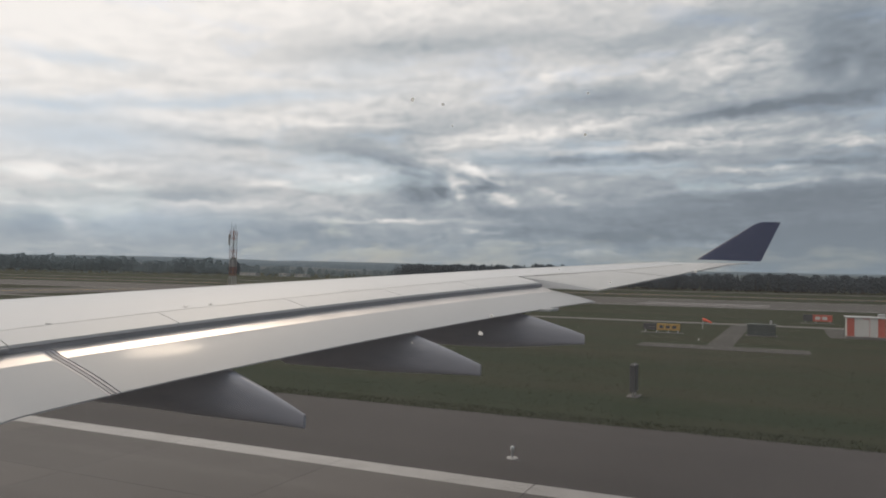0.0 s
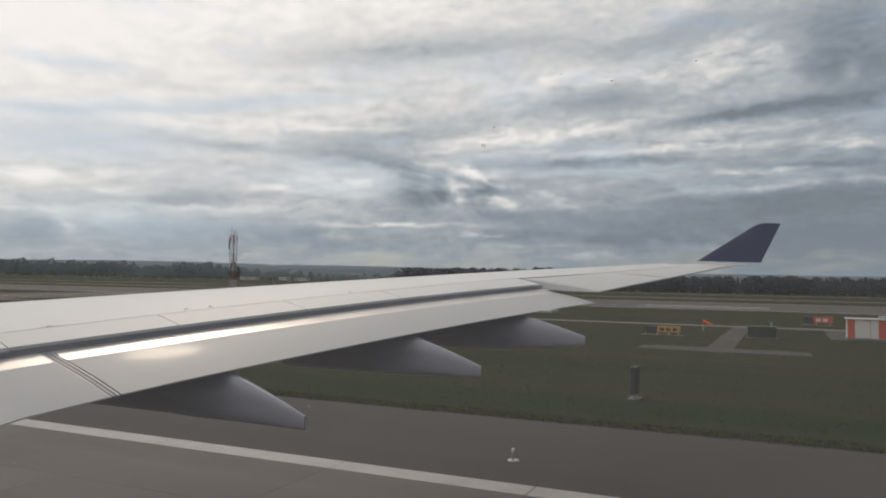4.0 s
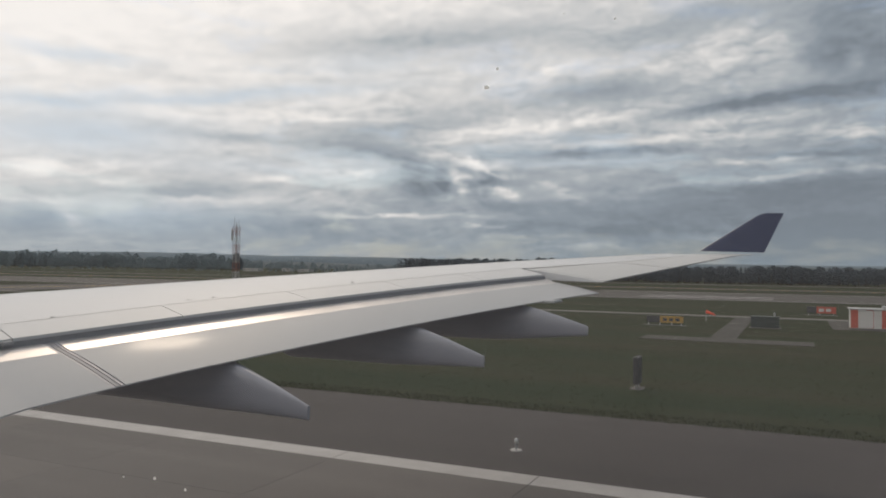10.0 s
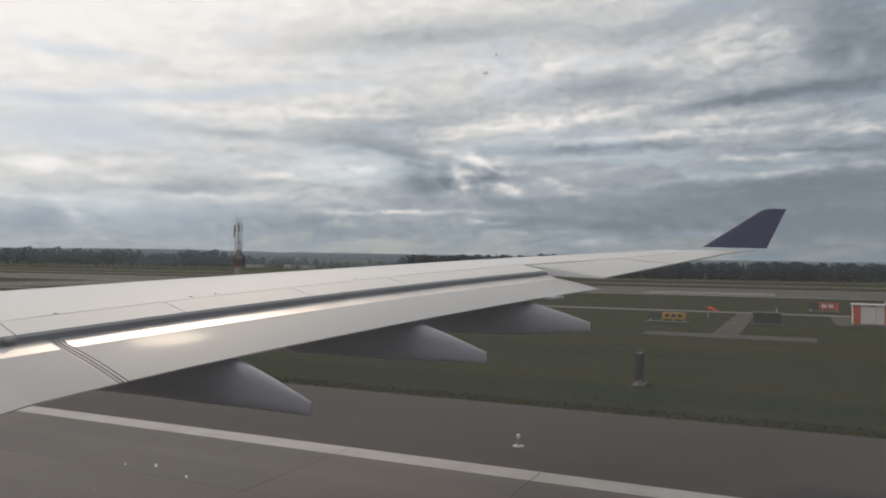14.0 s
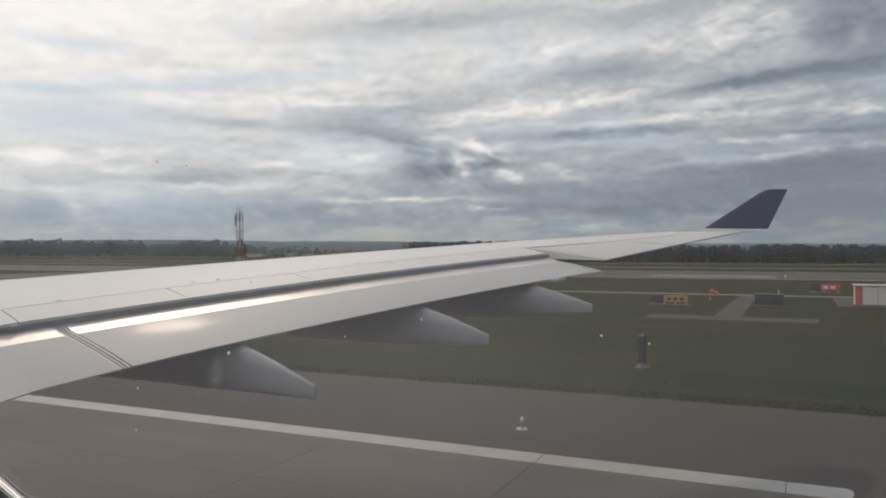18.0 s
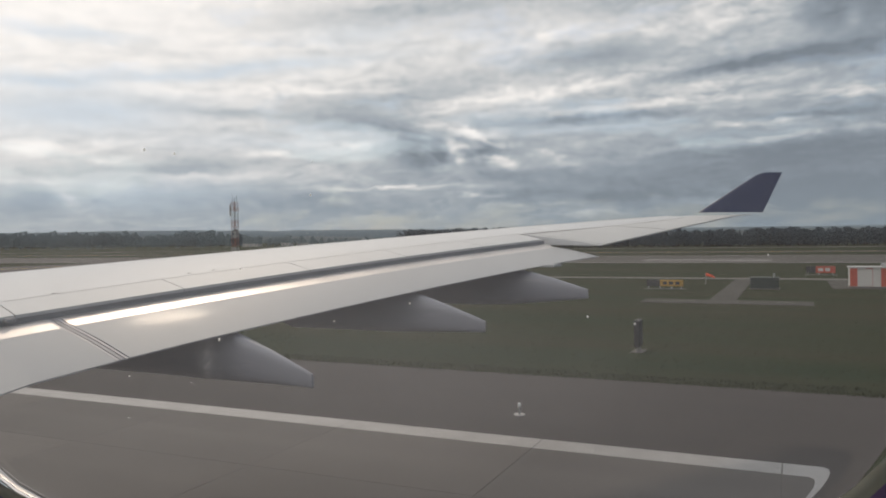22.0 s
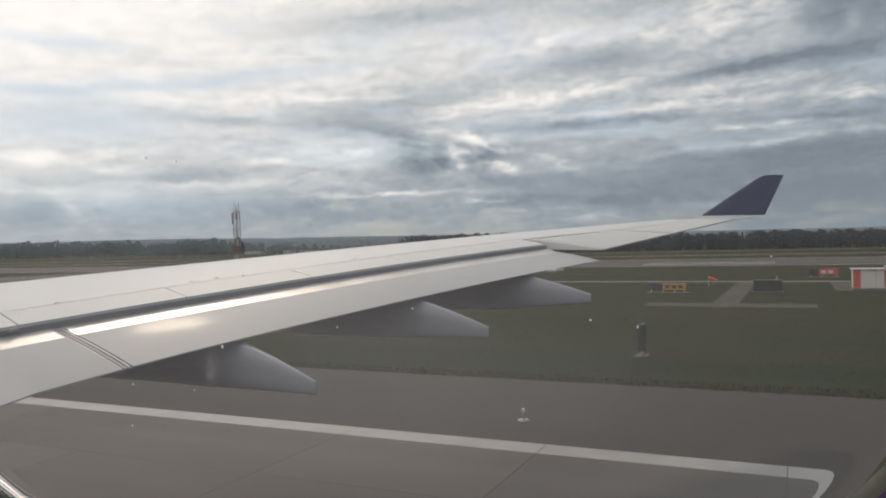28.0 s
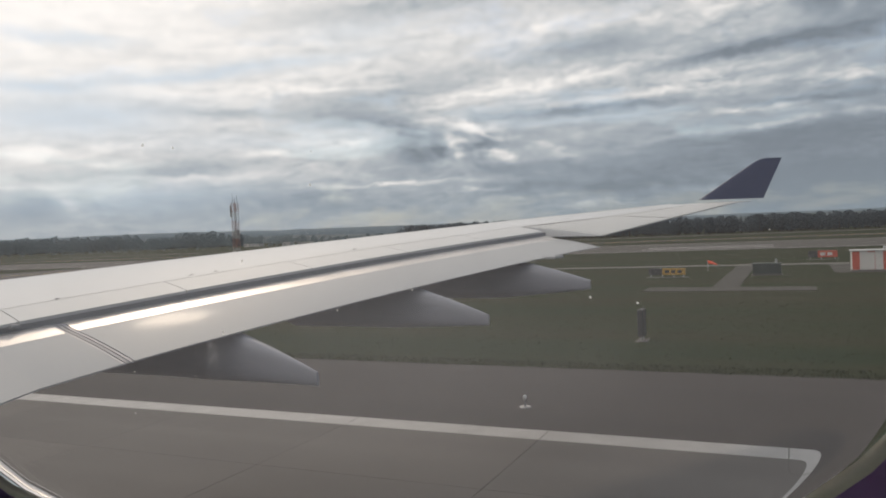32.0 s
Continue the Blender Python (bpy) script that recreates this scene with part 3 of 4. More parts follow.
def arc(cx, cy, r, a0, a1, n=16):
    return [(cx + r * math.cos(radians(a0 + (a1 - a0) * i / n)), cy + r * math.sin(radians(a0 + (a1 - a0) * i / n))) for i in range(n + 1)]


def painted_curve(line, width, top, mat, parent, label):
    """A painted line along a row of points."""
    rings = []
    for i, (x, y) in enumerate(line):
        (x0, y0), (x1, y1) = line[max(0, i - 1)], line[min(len(line) - 1, i + 1)]
        d = Vector((x1 - x0, y1 - y0)).normalized() * width / 2
        rings.append([(x - d.y, y + d.x, top - 0.004), (x + d.y, y - d.x, top - 0.004), (x + d.y, y - d.x, top), (x - d.y, y + d.x, top)])
    bm = bmesh.new()
    bm.from_mesh(mesh_of("yellow_line", *loft(rings), mat))
    return part("yellow_line", bm, mat, parent, label)


# the next exit ahead, with rounded corners and yellow lead-in lines
exit_way = flat_shape("taxiway_exit", arc(-222, 64, 34, -90, 0) + [(-188, 166), (-150, 166)] + arc(-116, 64, 34, 180, 270), 0.004, FAR_PAVE,
                      "broad grey taxiway that leaves the runway, with yellow lines")
for d in (-0.28, 0.28):
    painted_curve([(-260, 20.9 + d)] + arc(-222, 74, 53 + d, -90, 0) + [(-169 + d, 165)], 0.3, 0.010, YELLOW, exit_way, "yellow painted lead-in line")
    painted_curve([(-169 + d, 165)] + arc(-116, 74, 53 + d, 180, 270) + [(-84, 21 - d)], 0.3, 0.014, YELLOW, exit_way, "yellow painted lead-in line")

# ---- the airliner ----
plane = thing("airliner", (-9.0, -2.62, 0.0), "large airliner on the runway, grey wing with flaps lowered", "airplane")
YC, ZC, RF = -2.62, 5.6, 2.82


def x_te(y):
    return -4.31 + 0.308 * (y - 18.45) if y > 6.1 else -8.114


def x_le(y):
    return -4.2 + 0.58 * (y - 26.75)


def z_le(y):
    return 5.12 + 0.0735 * (y - 9.84) - 0.00028 * (y - 9.84) ** 2 - 0.009 * max(0.0, 21 - y)


def z_sp(y):
    return 4.70 + 0.0935 * (y - 6.85) - 0.0016 * (y - 6.85) ** 2


def z_flap(y):
    bow = 0.085 * math.sin(math.pi * (y - 7.21) / 11.24) ** 0.7 if 7.21 < y < 18.45 else 0.0
    return 4.14 + 0.0886 * (y - 7.21) + bow - (0.05 * (7.21 - y) if y < 7.21 else 0)


def z_ail(y):
    return 5.39 + 0.1022 * (y - 18.44)


def lerp(a, b, f):
    return a + (b - a) * f


def upper(y, x):
    """Height of the upper skin of the fixed wing at (x, y), ahead of the flaps."""
    f = (x - x_le(y)) / (x_te(y) - 1.35 - x_le(y))
    return lerp(z_le(y), z_sp(y), f) + 0.031 * (x_te(y) - x_le(y)) * 4 * f * (1 - f)


def box_section(y, aft, lip):
    """The ring of the fixed wing at span y, from the nose back to aft metres ahead of the trailing edge."""
    xl, xa = x_le(y), x_te(y) - aft
    c = x_te(y) - xl
    ts = [0.0, 0.004, 0.012, 0.03, 0.06, 0.10, 0.16, 0.24, 0.33, 0.43, 0.54, 0.66, 0.78, 0.90, 1.0]
    top, low = [], []
    for t in ts:
        x = lerp(xl, xa, t)
        nose = 0.10 * (c / 8) * (1 - min(1, t / 0.03)) ** 2
        zt = upper(y, x) - nose
        thick = 0.105 * c * (math.sqrt(t) * 1.55 - t * 1.05) * 1.35
        top.append((x, y, zt))
        low.append((x, y, zt - max(thick, 0.004) * (1 - t * t * 0.2) - lip * t))
    return top + low[::-1]


INNER, OUTER, TIP = 0.1, 18.62, 26.9
spans = [INNER, 1.5, 3, 4.5, 6.1, 7.5, 9.03, 10.2, 11.38, 12.5, 13.73, 14.9, 16.1, 17.3, OUTER]
SPOIL = 0.75
wing = part("wing", solid("wing", [box_section(y, 1.35 + SPOIL, 0.05) for y in spans], PAINT, True, 38), None, plane, "light grey painted wing box")


def skin_strip(y0, y1, off0, off1, thick, mat, name, drop=0.0, n=4, steps=5, skew=0.0):
    """A panel that lies on the upper skin between two distances ahead of the trailing edge."""
    rings = []
    for i in range(n + 1):
        y = lerp(y0, y1, i / n)
        top = []
        for j in range(steps + 1):
            off = lerp(off0, off1, j / steps)
            yy = y + skew * (off - 1.34)
            x = x_te(yy) - off
            top.append((x, yy, upper(yy, x) + drop))
        rings.append(top + [(x, yy, z - thick) for x, yy, z in top[::-1]])
    return solid(name, rings, mat, True, 40)


# spoilers, each a panel of its own with a dark joint between neighbours
edges = [3.0, 6.72, 9.03, 11.38, 13.73, 16.1, 18.34]
for a, b in zip(edges, edges[1:]):
    part("spoiler", skin_strip(a + 0.009, b - 0.009, 1.35 + SPOIL - 0.012, 1.34, 0.045, SPOILER_PAINT, "spoiler", 0.006, 4, 5, 0.3), None, wing, "light grey spoiler panel")
part("spoiler_bay", skin_strip(3.0, 18.56, 1.35 + SPOIL + 0.05, 1.55, 0.16, BAY_SHADE, "spoiler_bay", -0.06, 14), None, wing, "bay under the spoilers, shade in its dark colour")
# strip added in the slot so that its shade reads mid-grey
cove = []
for i in range(25):
    y = lerp(1.0, 18.5, i / 24)
    cove.append([(x_te(y) - 1.385, y, z_sp(y) - 0.03), (x_te(y) - 1.372, y, z_sp(y) - 0.03), (x_te(y) - 1.362, y, z_sp(y) - 0.15), (x_te(y) - 1.375, y, z_sp(y) - 0.15)])
part("flap_cove", solid("flap_cove", cove, SLOT_SHADE, True, 40), None, wing, "grey strip added in the slot, toned like its shade")
y = 6.66
part("hinge_fitting", boxed((x_te(y) - 1.40, y - 0.08, z_sp(y) - 0.08), (x_te(y) - 1.29, y + 0.07, z_sp(y) - 0.02), 0.02), LIP, wing, "small pale grey hinge fitting")
# bare metal leading edge, in slat lengths
for a, b in ((4.0, 9.0), (9.0, 13.4), (13.4, 17.9), (17.9, 22.3), (22.3, 26.6)):
    rings = []
    for i in range(6):
        y = lerp(a + 0.01, b - 0.01, i / 5)
        c = x_te(y) - x_le(y)
        pts = [(x_le(y) + c * t, y, upper(y, x_le(y) + c * t) - 0.10 * (c / 8) * (1 - min(1, t / 0.03)) ** 2 + 0.006) for t in (0.001, 0.006, 0.014, 0.03, 0.06, 0.10)]
        rings.append(pts + [(x, yy, z - 0.02) for x, yy, z in pts[::-1]])
    part("slat", solid("slat", rings, SLAT, True, 40), None, wing, "bare metal leading-edge slat")


def flap_section(y):
    xt, zt, top = x_te(y), z_flap(y), z_sp(y)
    pts = [(-1.46, top - 0.30), (-1.455, top - 0.22), (-1.41, top - 0.155), (-1.34, top - 0.118), (-1.24, top - 0.128), (-1.12, top - 0.185)]
    z1 = top - 0.185
    for f in (0.10, 0.32, 0.55, 0.75, 0.9):
        pts.append((lerp(-1.12, 0, f), lerp(z1, zt, f) + 0.018 * math.sin(math.pi * f)))
    pts += [(0, zt), (0, zt - 0.018)]
    for f in (0.8, 0.5, 0.25, 0.08):
        pts.append((lerp(0, -1.40, 1 - f), lerp(zt - 0.018, top - 0.37, 1 - f) - 0.03 * math.sin(math.pi * f)))
    return [(xt + dx, y, z) for dx, z in pts]


def flap(y0, y1, n):
    ys = sorted({lerp(y0, y1, i / n) for i in range(n + 1)} | ({6.1} if y0 < 6.1 < y1 else set()))
    me = solid("flap", [flap_section(y) for y in ys], FLAP_PAINT, True, 50)
    me.materials.append(BARE)
    me.materials.append(SLOT_SHADE)
    for q in me.polygons:                      # the rounded nose is bare metal
        if q.center.x < x_te(q.center.y) - 1.04 and q.center.z > z_flap(q.center.y) + 0.2 and abs(q.normal.y) < 0.9:
            q.material_index = 1
        # inboard-facing ends get the shade of the slot as a darker colour
        if q.normal.y < -0.9:
            q.material_index = 2
    return me


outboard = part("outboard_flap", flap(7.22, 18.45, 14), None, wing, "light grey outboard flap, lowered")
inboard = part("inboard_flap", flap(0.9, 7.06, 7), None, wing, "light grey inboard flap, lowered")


def flap_end_plate(y, grow, name, mat, deep=0.03):
    ring = [(x, y, z) for x, _, z in flap_section(y)]
    cx, cz = np.mean([p[0] for p in ring]), np.mean([p[2] for p in ring])
    wide = [(cx + (x - cx) * grow, y, cz + (z - cz) * grow) for x, _, z in ring]
    return solid(name, [wide, [(x, yy + deep, z) for x, yy, z in wide]], mat, False)


part("flap_seal", flap_end_plate(7.062, 1.002, "flap_seal", SEAL_PALE, 0.048), None, wing, "pale metal strip at the flap end")
part("flap_seal", flap_end_plate(7.110, 0.996, "flap_seal", LIP, 0.060), None, wing, "grey rubber seal at the flap end")
part("flap_seal", flap_end_plate(7.170, 1.002, "flap_seal", SEAL_PALE, 0.046), None, wing, "pale metal strip at the flap end")
part("flap_seal", flap_end_plate(18.45, 1.01, "flap_seal", PAINT), None, wing, "light grey flap end plate")


def outer_section(y):
    """The whole ring of the outer wing, back to the trailing edge."""
    xl, xt = x_le(y), x_te(y) + (max(0.0, y - 26.76) * 0.85)
    c = xt - xl
    ring = box_section(y, 1.35 + SPOIL, 0.0)
    n = len(ring) // 2
    top, low = ring[:n], ring[n:][::-1]
    x0, z0 = top[-1][0], top[-1][2]
    zb = low[-1][2]
    add_t = [(lerp(x0, xt, f), y, lerp(z0, z_ail(y), f) + 0.02 * math.sin(math.pi * f) * (c / 5)) for f in (0.3, 0.55, 0.8, 1.0)]
    add_l = [(lerp(x0, xt, f), y, min(lerp(zb, z_ail(y) - 0.015, f), lerp(z0, z_ail(y), f) - 0.012)) for f in (0.3, 0.55, 0.8, 1.0)]
    return top + add_t + add_l[::-1] + low[::-1]


outer = solid("outer_wing", [outer_section(y) for y in (OUTER, 19.5, 20.7, 22, 23.3, 24.6, 25.7, 26.5, 26.9, 27.25)], AIL_PAINT, True, 40)
outer.materials.append(PAINT)
for q in outer.polygons:                       # the forward skin wears the paint of the wing box
    if x_te(q.center.y) - q.center.x > lerp(2.02, 1.35, (q.center.y - 18.6) / 7.7):
        q.material_index = 1
part("outer_wing", outer, None, wing, "light grey outer wing")


def aileron_panel(y0, y1):
    rings = []
    for i in range(7):
        y = lerp(y0, y1, i / 6)
        sec = outer_section(y)
        n = (len(sec)) // 2
        t = sec[n - 5:n]
        a = Vector(t[0]).lerp(Vector(t[1]), 0.55)
        pts = [(a.x, a.y, a.z + 0.007)] + [(p[0], p[1], p[2] + 0.007) for p in t[1:]]
        rings.append(pts + [(x, yy, z - 0.03) for x, yy, z in pts[::-1]])
    return solid("aileron", rings, AIL_PAINT, True, 40)


for a, b in ((18.75, 22.28), (22.31, 25.9)):
    part("aileron", aileron_panel(a, b), None, wing, "light grey aileron")


def strip_on(y0, y1, off, width, mat, name, h=0.007):
    rings = []
    n = 10
    for i in range(n + 1):
        y = lerp(y0, y1, i / n)
        ps = [(x_te(y) - off - width / 2, y), (x_te(y) - off + width / 2, y)]
        top = [(x, yy, upper(yy, x) + h) for x, yy in ps]
        rings.append(top + [(x, yy, z - 0.012) for x, yy, z in top[::-1]])
    return solid(name, rings, mat, False)


part("panel_joint", strip_on(3.0, 18.56, 1.35 + SPOIL + 0.012, 0.018, SKIN_JOINT, "panel_joint"), None, wing, "dark joint ahead of the spoilers")
for y, off in ((6.9, 2.25), (7.75, 2.2), (9.9, 2.3), (10.35, 2.3), (13.4, 2.3)):
    x = x_te(y) - off
    part("fuel_cap", boxed((x - 0.022, y - 0.045, upper(y, x) - 0.01), (x + 0.022, y + 0.045, upper(y, x) + 0.003), 0.0015), SEAL, wing, "small dark access cap")


def canoe(y, e, wide, deep, rise):
    """A flap-track fairing: a long pod that tapers to a blunt tip e metres behind the flap."""
    xt, xf = x_te(y) + e, x_te(y) - 4.6
    zt = rise
    rings = []
    for f in (0.0, 0.03, 0.09, 0.18, 0.30, 0.43, 0.56, 0.68, 0.79, 0.88, 0.95, 0.99, 1.0):
        x = lerp(xf, xt, f)
        g = min(1.0, (f / 0.30) ** 0.6) if f < 0.30 else 1.0 - max(0.0, (f - 0.58) / 0.42) ** 1.35 * 0.80
        top_line = lerp(z_sp(y) - 0.30, zt + 0.20, max(0.0, (f - 0.55) / 0.45) ** 1.45) if f > 0.55 else z_sp(y) - 0.30
        h = deep * g * (1.0 if f > 0.02 else 0.2)
        w = wide * (g ** 0.8) * (1 - 0.62 * max(0.0, (f - 0.62) / 0.38))
        ring = []
        for i in range(20):
            a = 2 * math.pi * i / 20
            cy, cz = math.cos(a), math.sin(a)
            sx = math.copysign(abs(cy) ** (0.62 if cz > 0 else 0.75), cy) * w / 2
            sz = math.copysign(abs(cz) ** 0.85, cz) * h / 2
            ring.append((x, y + sx, top_line - h / 2 + sz))
        rings.append(ring)
    return solid("fairing", rings, FAIRING, True, 50)


for y, rise in ((8.84, 3.56), (12.53, 3.95), (15.85, 4.31)):
    part("flap_track_fairing", canoe(y, 1.2, 0.52, 0.98, rise), None, wing, "grey flap-track fairing under the flap")
part("flap_bracket", boxed((x_te(16.5) - 0.35, 16.2, z_flap(16.5) - 0.06), (x_te(16.5) + 0.16, 16.85, z_flap(16.5) - 0.005), 0.01), FLAP_PAINT, wing, "small bracket at the flap edge")


def winglet_mesh():
    rings = []
    for f in (0.0, 0.08, 0.2, 0.4, 0.6, 0.8, 0.93, 0.98, 1.0):
        xl = lerp(-2.90, -0.97, f) + (0.10 * max(0, f - 0.93) / 0.07)
        xt = lerp(-0.86, -0.27, f)
        y, z = lerp(27.30, 28.05, f), lerp(6.40, 7.72, f)
        zt = lerp(6.355, 7.70, f)
        t = lerp(0.15, 0.06, f)
        ring = []
        prof = ((0, 0), (0.03, 0.5), (0.12, 0.85), (0.3, 1.0), (0.6, 0.7), (0.85, 0.28), (1, 0.03))
        for u, th in prof:
            ring.append((lerp(xl, xt, u), y + th * t / 2, lerp(z, zt, u)))
        for u, th in prof[::-1]:
            ring.append((lerp(xl, xt, u), y - max(th, 0.03) * t / 2, lerp(z, zt, u)))
        rings.append(ring)
    return solid("winglet", rings, NAVY, True, 40)


part("winglet", winglet_mesh(), None, wing, "dark navy winglet at the wing tip")


def outer_z(y, x):
    if x < x_te(y) - 2.1:
        return upper(y, x)
    x0, xt = x_te(y) - 1.35 - SPOIL, x_te(y)
    f = (x - x0) / (xt - x0)
    return lerp(upper(y, x0), z_ail(y), f) + 0.02 * math.sin(math.pi * f) * ((xt - x_le(y)) / 5)


def outer_strip(line, width, mat, name):
    """A joint on the outer wing; line: span and distance ahead of the trailing edge at its ends."""
    (ya, oa), (yb, ob_) = line
    rings = []
    for i in range(13):
        y, off = lerp(ya, yb, i / 12), lerp(oa, ob_, i / 12)
        top = [(x_te(y) - off + d, y + e, outer_z(y, x_te(y) - off) + 0.012) for d, e in ((-width / 2, 0), (width / 2, 0))]
        if abs(yb - ya) < 0.2:
            top = [(x_te(y) - off, y + e, outer_z(y, x_te(y) - off) + 0.012) for e in (-width / 2, width / 2)]
        rings.append(top + [(x, yy, z - 0.02) for x, yy, z in top[::-1]])
    return solid(name, rings, mat, False)


part("slat_joint", outer_strip(((18.6, 2.02), (26.3, 1.35)), 0.04, SEAL, "slat_joint"), None, wing, "dark joint behind the leading-edge slat")
part("aileron_joint", outer_strip(((22.3, 1.2), (22.31, 0.02)), 0.03, SEAL, "aileron_joint"), None, wing, "dark joint between ailerons")
for y in (24.2, 24.9, 25.6, 26.1, 26.5):
    part("static_discharger", tube(bmesh.new(), (x_te(y) - 0.02, y, z_ail(y)), (x_te(y) + 0.22, y + 0.02, z_ail(y) - 0.015), 0.009, 0.004, 6), SEAL, wing, "thin static discharger rod")


def fuselage_mesh():
    verts, faces = [], []
    xs = [-40, -39.6, -38.8, -37.5, -35.5, -33, -30, -20, -12, -5, -2, -0.45, -0.10, 0.24, 2, 5, 9, 13, 17, 20, 22]
    rad = [0.15, 0.8, 1.4, 1.95, 2.45, 2.75] + [1 * RF] * 11 + [2.6, 2.1, 1.4, 0.5]
    hts = [-0.7, -0.65, -0.55, -0.4, -0.2, -0.06] + [0.0] * 11 + [0.15, 0.5, 0.9, 1.2]
    n = 48
    angs = [2 * math.pi * i / n - math.pi / n for i in range(n)]
    for x, r, h in zip(xs, rad, hts):
        for a in angs:
            verts.append((x, YC + r * math.cos(a), ZC + 0.03 + h + r * math.sin(a)))
    for j in range(len(xs) - 1):
        for i in range(n):
            if -0.5 < xs[j] < 0.2 and i in (0, 1, n - 1):
                continue
            if -2.5 < xs[j] < 1.0 and i in (n // 2, n // 2 + 1):      # one unseen slot, opened to let daylight onto the liner
                continue
            a, b = j * n + i, j * n + (i + 1) % n
            faces.append((a, b, b + n, a + n))
    faces.append(tuple(range(n)))
    faces.append(tuple(range((len(xs) - 1) * n, len(xs) * n)))
    return mesh_of("fuselage", verts, faces, SKIN, True)


part("fuselage", fuselage_mesh(), None, plane, "white painted fuselage")

# cabin window: a rounded opening in the dark liner, a pale reveal, and a dusty pane
WX0, WX1, WZ0, WZ1, WR = -0.2385, 0.0412, 5.5366, 5.92, 0.095


def rounded(grow, y, n=10):
    pts = []
    x0, x1, z0, z1, r = WX0 - grow, WX1 + grow, WZ0 - grow, WZ1 + grow, WR + grow
    for cx, cz, a0 in ((x1 - r, z1 - r, 0), (x0 + r, z1 - r, 90), (x0 + r, z0 + r, 180), (x1 - r, z0 + r, 270)):
        for i in range(n + 1):
            a = radians(a0 + 90 * i / n)
            pts.append((cx + r * math.cos(a), y, cz + r * math.sin(a)))
    return pts


def ring_mesh(name, loops, mat, smooth=True):
    v, f = loft(loops, True, False)
    return mesh_of(name, v, f, mat, smooth)


def rect_loop(lo, hi, y, n=10):
    """A loop round a rectangle with the same count and order as rounded()."""
    pts = []
    for (ax, az), (bx, bz), (cx, cz) in (((hi[0], (lo[1] + hi[1]) / 2), (hi[0], hi[1]), ((lo[0] + hi[0]) / 2, hi[1])),
                                         (((lo[0] + hi[0]) / 2, hi[1]), (lo[0], hi[1]), (lo[0], (lo[1] + hi[1]) / 2)),
                                         ((lo[0], (lo[1] + hi[1]) / 2), (lo[0], lo[1]), ((lo[0] + hi[0]) / 2, lo[1])),
                                         (((lo[0] + hi[0]) / 2, lo[1]), (hi[0], lo[1]), (hi[0], (lo[1] + hi[1]) / 2))):
        h = n // 2
        for i in range(n + 1):
            if i <= h:
                pts.append((lerp(ax, bx, i / h), y, lerp(az, bz, i / h)))
            else:
                pts.append((lerp(bx, cx, (i - h) / (n - h)), y, lerp(bz, cz, (i - h) / (n - h))))
    return pts


window = part("cabin_window", ring_mesh("cabin_window", [rect_loop((-0.62, 5.05), (0.42, 6.25), 0.112), rounded(0.0145, 0.112), rounded(0.012, 0.1135), rounded(0.0055, 0.117), rounded(-0.0034, 0.121)], LINER), None, plane, "dark cabin side panel round the window, tinted with painted glow")
part("window_reveal", ring_mesh("window_reveal", [rounded(0.0, 0.1212), rounded(0.0005, 0.126), rounded(0.002, 0.130), rounded(0.006, 0.131), rect_loop((-0.6, 5.1), (0.4, 6.2), 0.134), rect_loop((-0.6, 5.1), (0.4, 6.2), 0.30)], TRIM), None, window, "pale plastic window reveal")
part("window_seal", ring_mesh("window_seal", [rounded(-0.0018, 0.1212), rounded(-0.0040, 0.1216), rounded(-0.0054, 0.1222), rounded(-0.0048, 0.1228), rounded(0.001, 0.1230)], MILKY), None, window, "milky cream rubber window seal")
pane = part("window_pane", mesh_of("window_pane", rounded(0.004, 0.1345), [tuple(range(44))], PANE), None, window, "slightly dusty clear acrylic pane with painted haze veils")
pane.visible_shadow = False


def chamfered_pane():
    front, n = rounded(-0.0002, 0.1235), 44
    loops = [front, rounded(-0.0002, 0.1252)]
    for i in range(15, -1, -1):
        f = i / 16
        loops.append(rounded(-0.0002 - 0.0085 * (1 - f), 0.1285 - 0.0033 * f ** 3.2))
    v, f = loft(loops, True, False)
    f = [q[::-1] for q in f]
    f.append(tuple(range(n)))
    f.append(tuple(range((len(loops) - 1) * n, len(loops) * n))[::-1])
    return mesh_of("acrylic_pane", v, f, ACRYLIC, False)


clear = chamfered_pane()
bm = bmesh.new()
bm.from_mesh(clear)
bmesh.ops.recalc_face_normals(bm, faces=bm.faces)
for q in bm.faces:
    q.smooth = len(q.verts) == 4 and q.calc_center_median().y > 0.1252
for e in bm.edges:
    e.smooth = all(q.smooth for q in e.link_faces)
bm.to_mesh(clear)
bm.free()
acrylic = part("acrylic_pane", clear, None, window, "clear acrylic pane with a chamfered rim")
acrylic.visible_shadow = False
random.seed(5)


def speck(x, z, r, squash=1.0):
    n = 7
    v = [(x + r * (0.7 + 0.5 * random.random()) * math.cos(2 * math.pi * i / n), 0.1343, z + squash * r * (0.7 + 0.5 * random.random()) * math.sin(2 * math.pi * i / n)) for i in range(n)]
    ob = part("dust_speck", mesh_of("dust_speck", v, [tuple(range(n))], SPECK), None, window, "bright dust speck on the pane")
    ob.visible_shadow = False


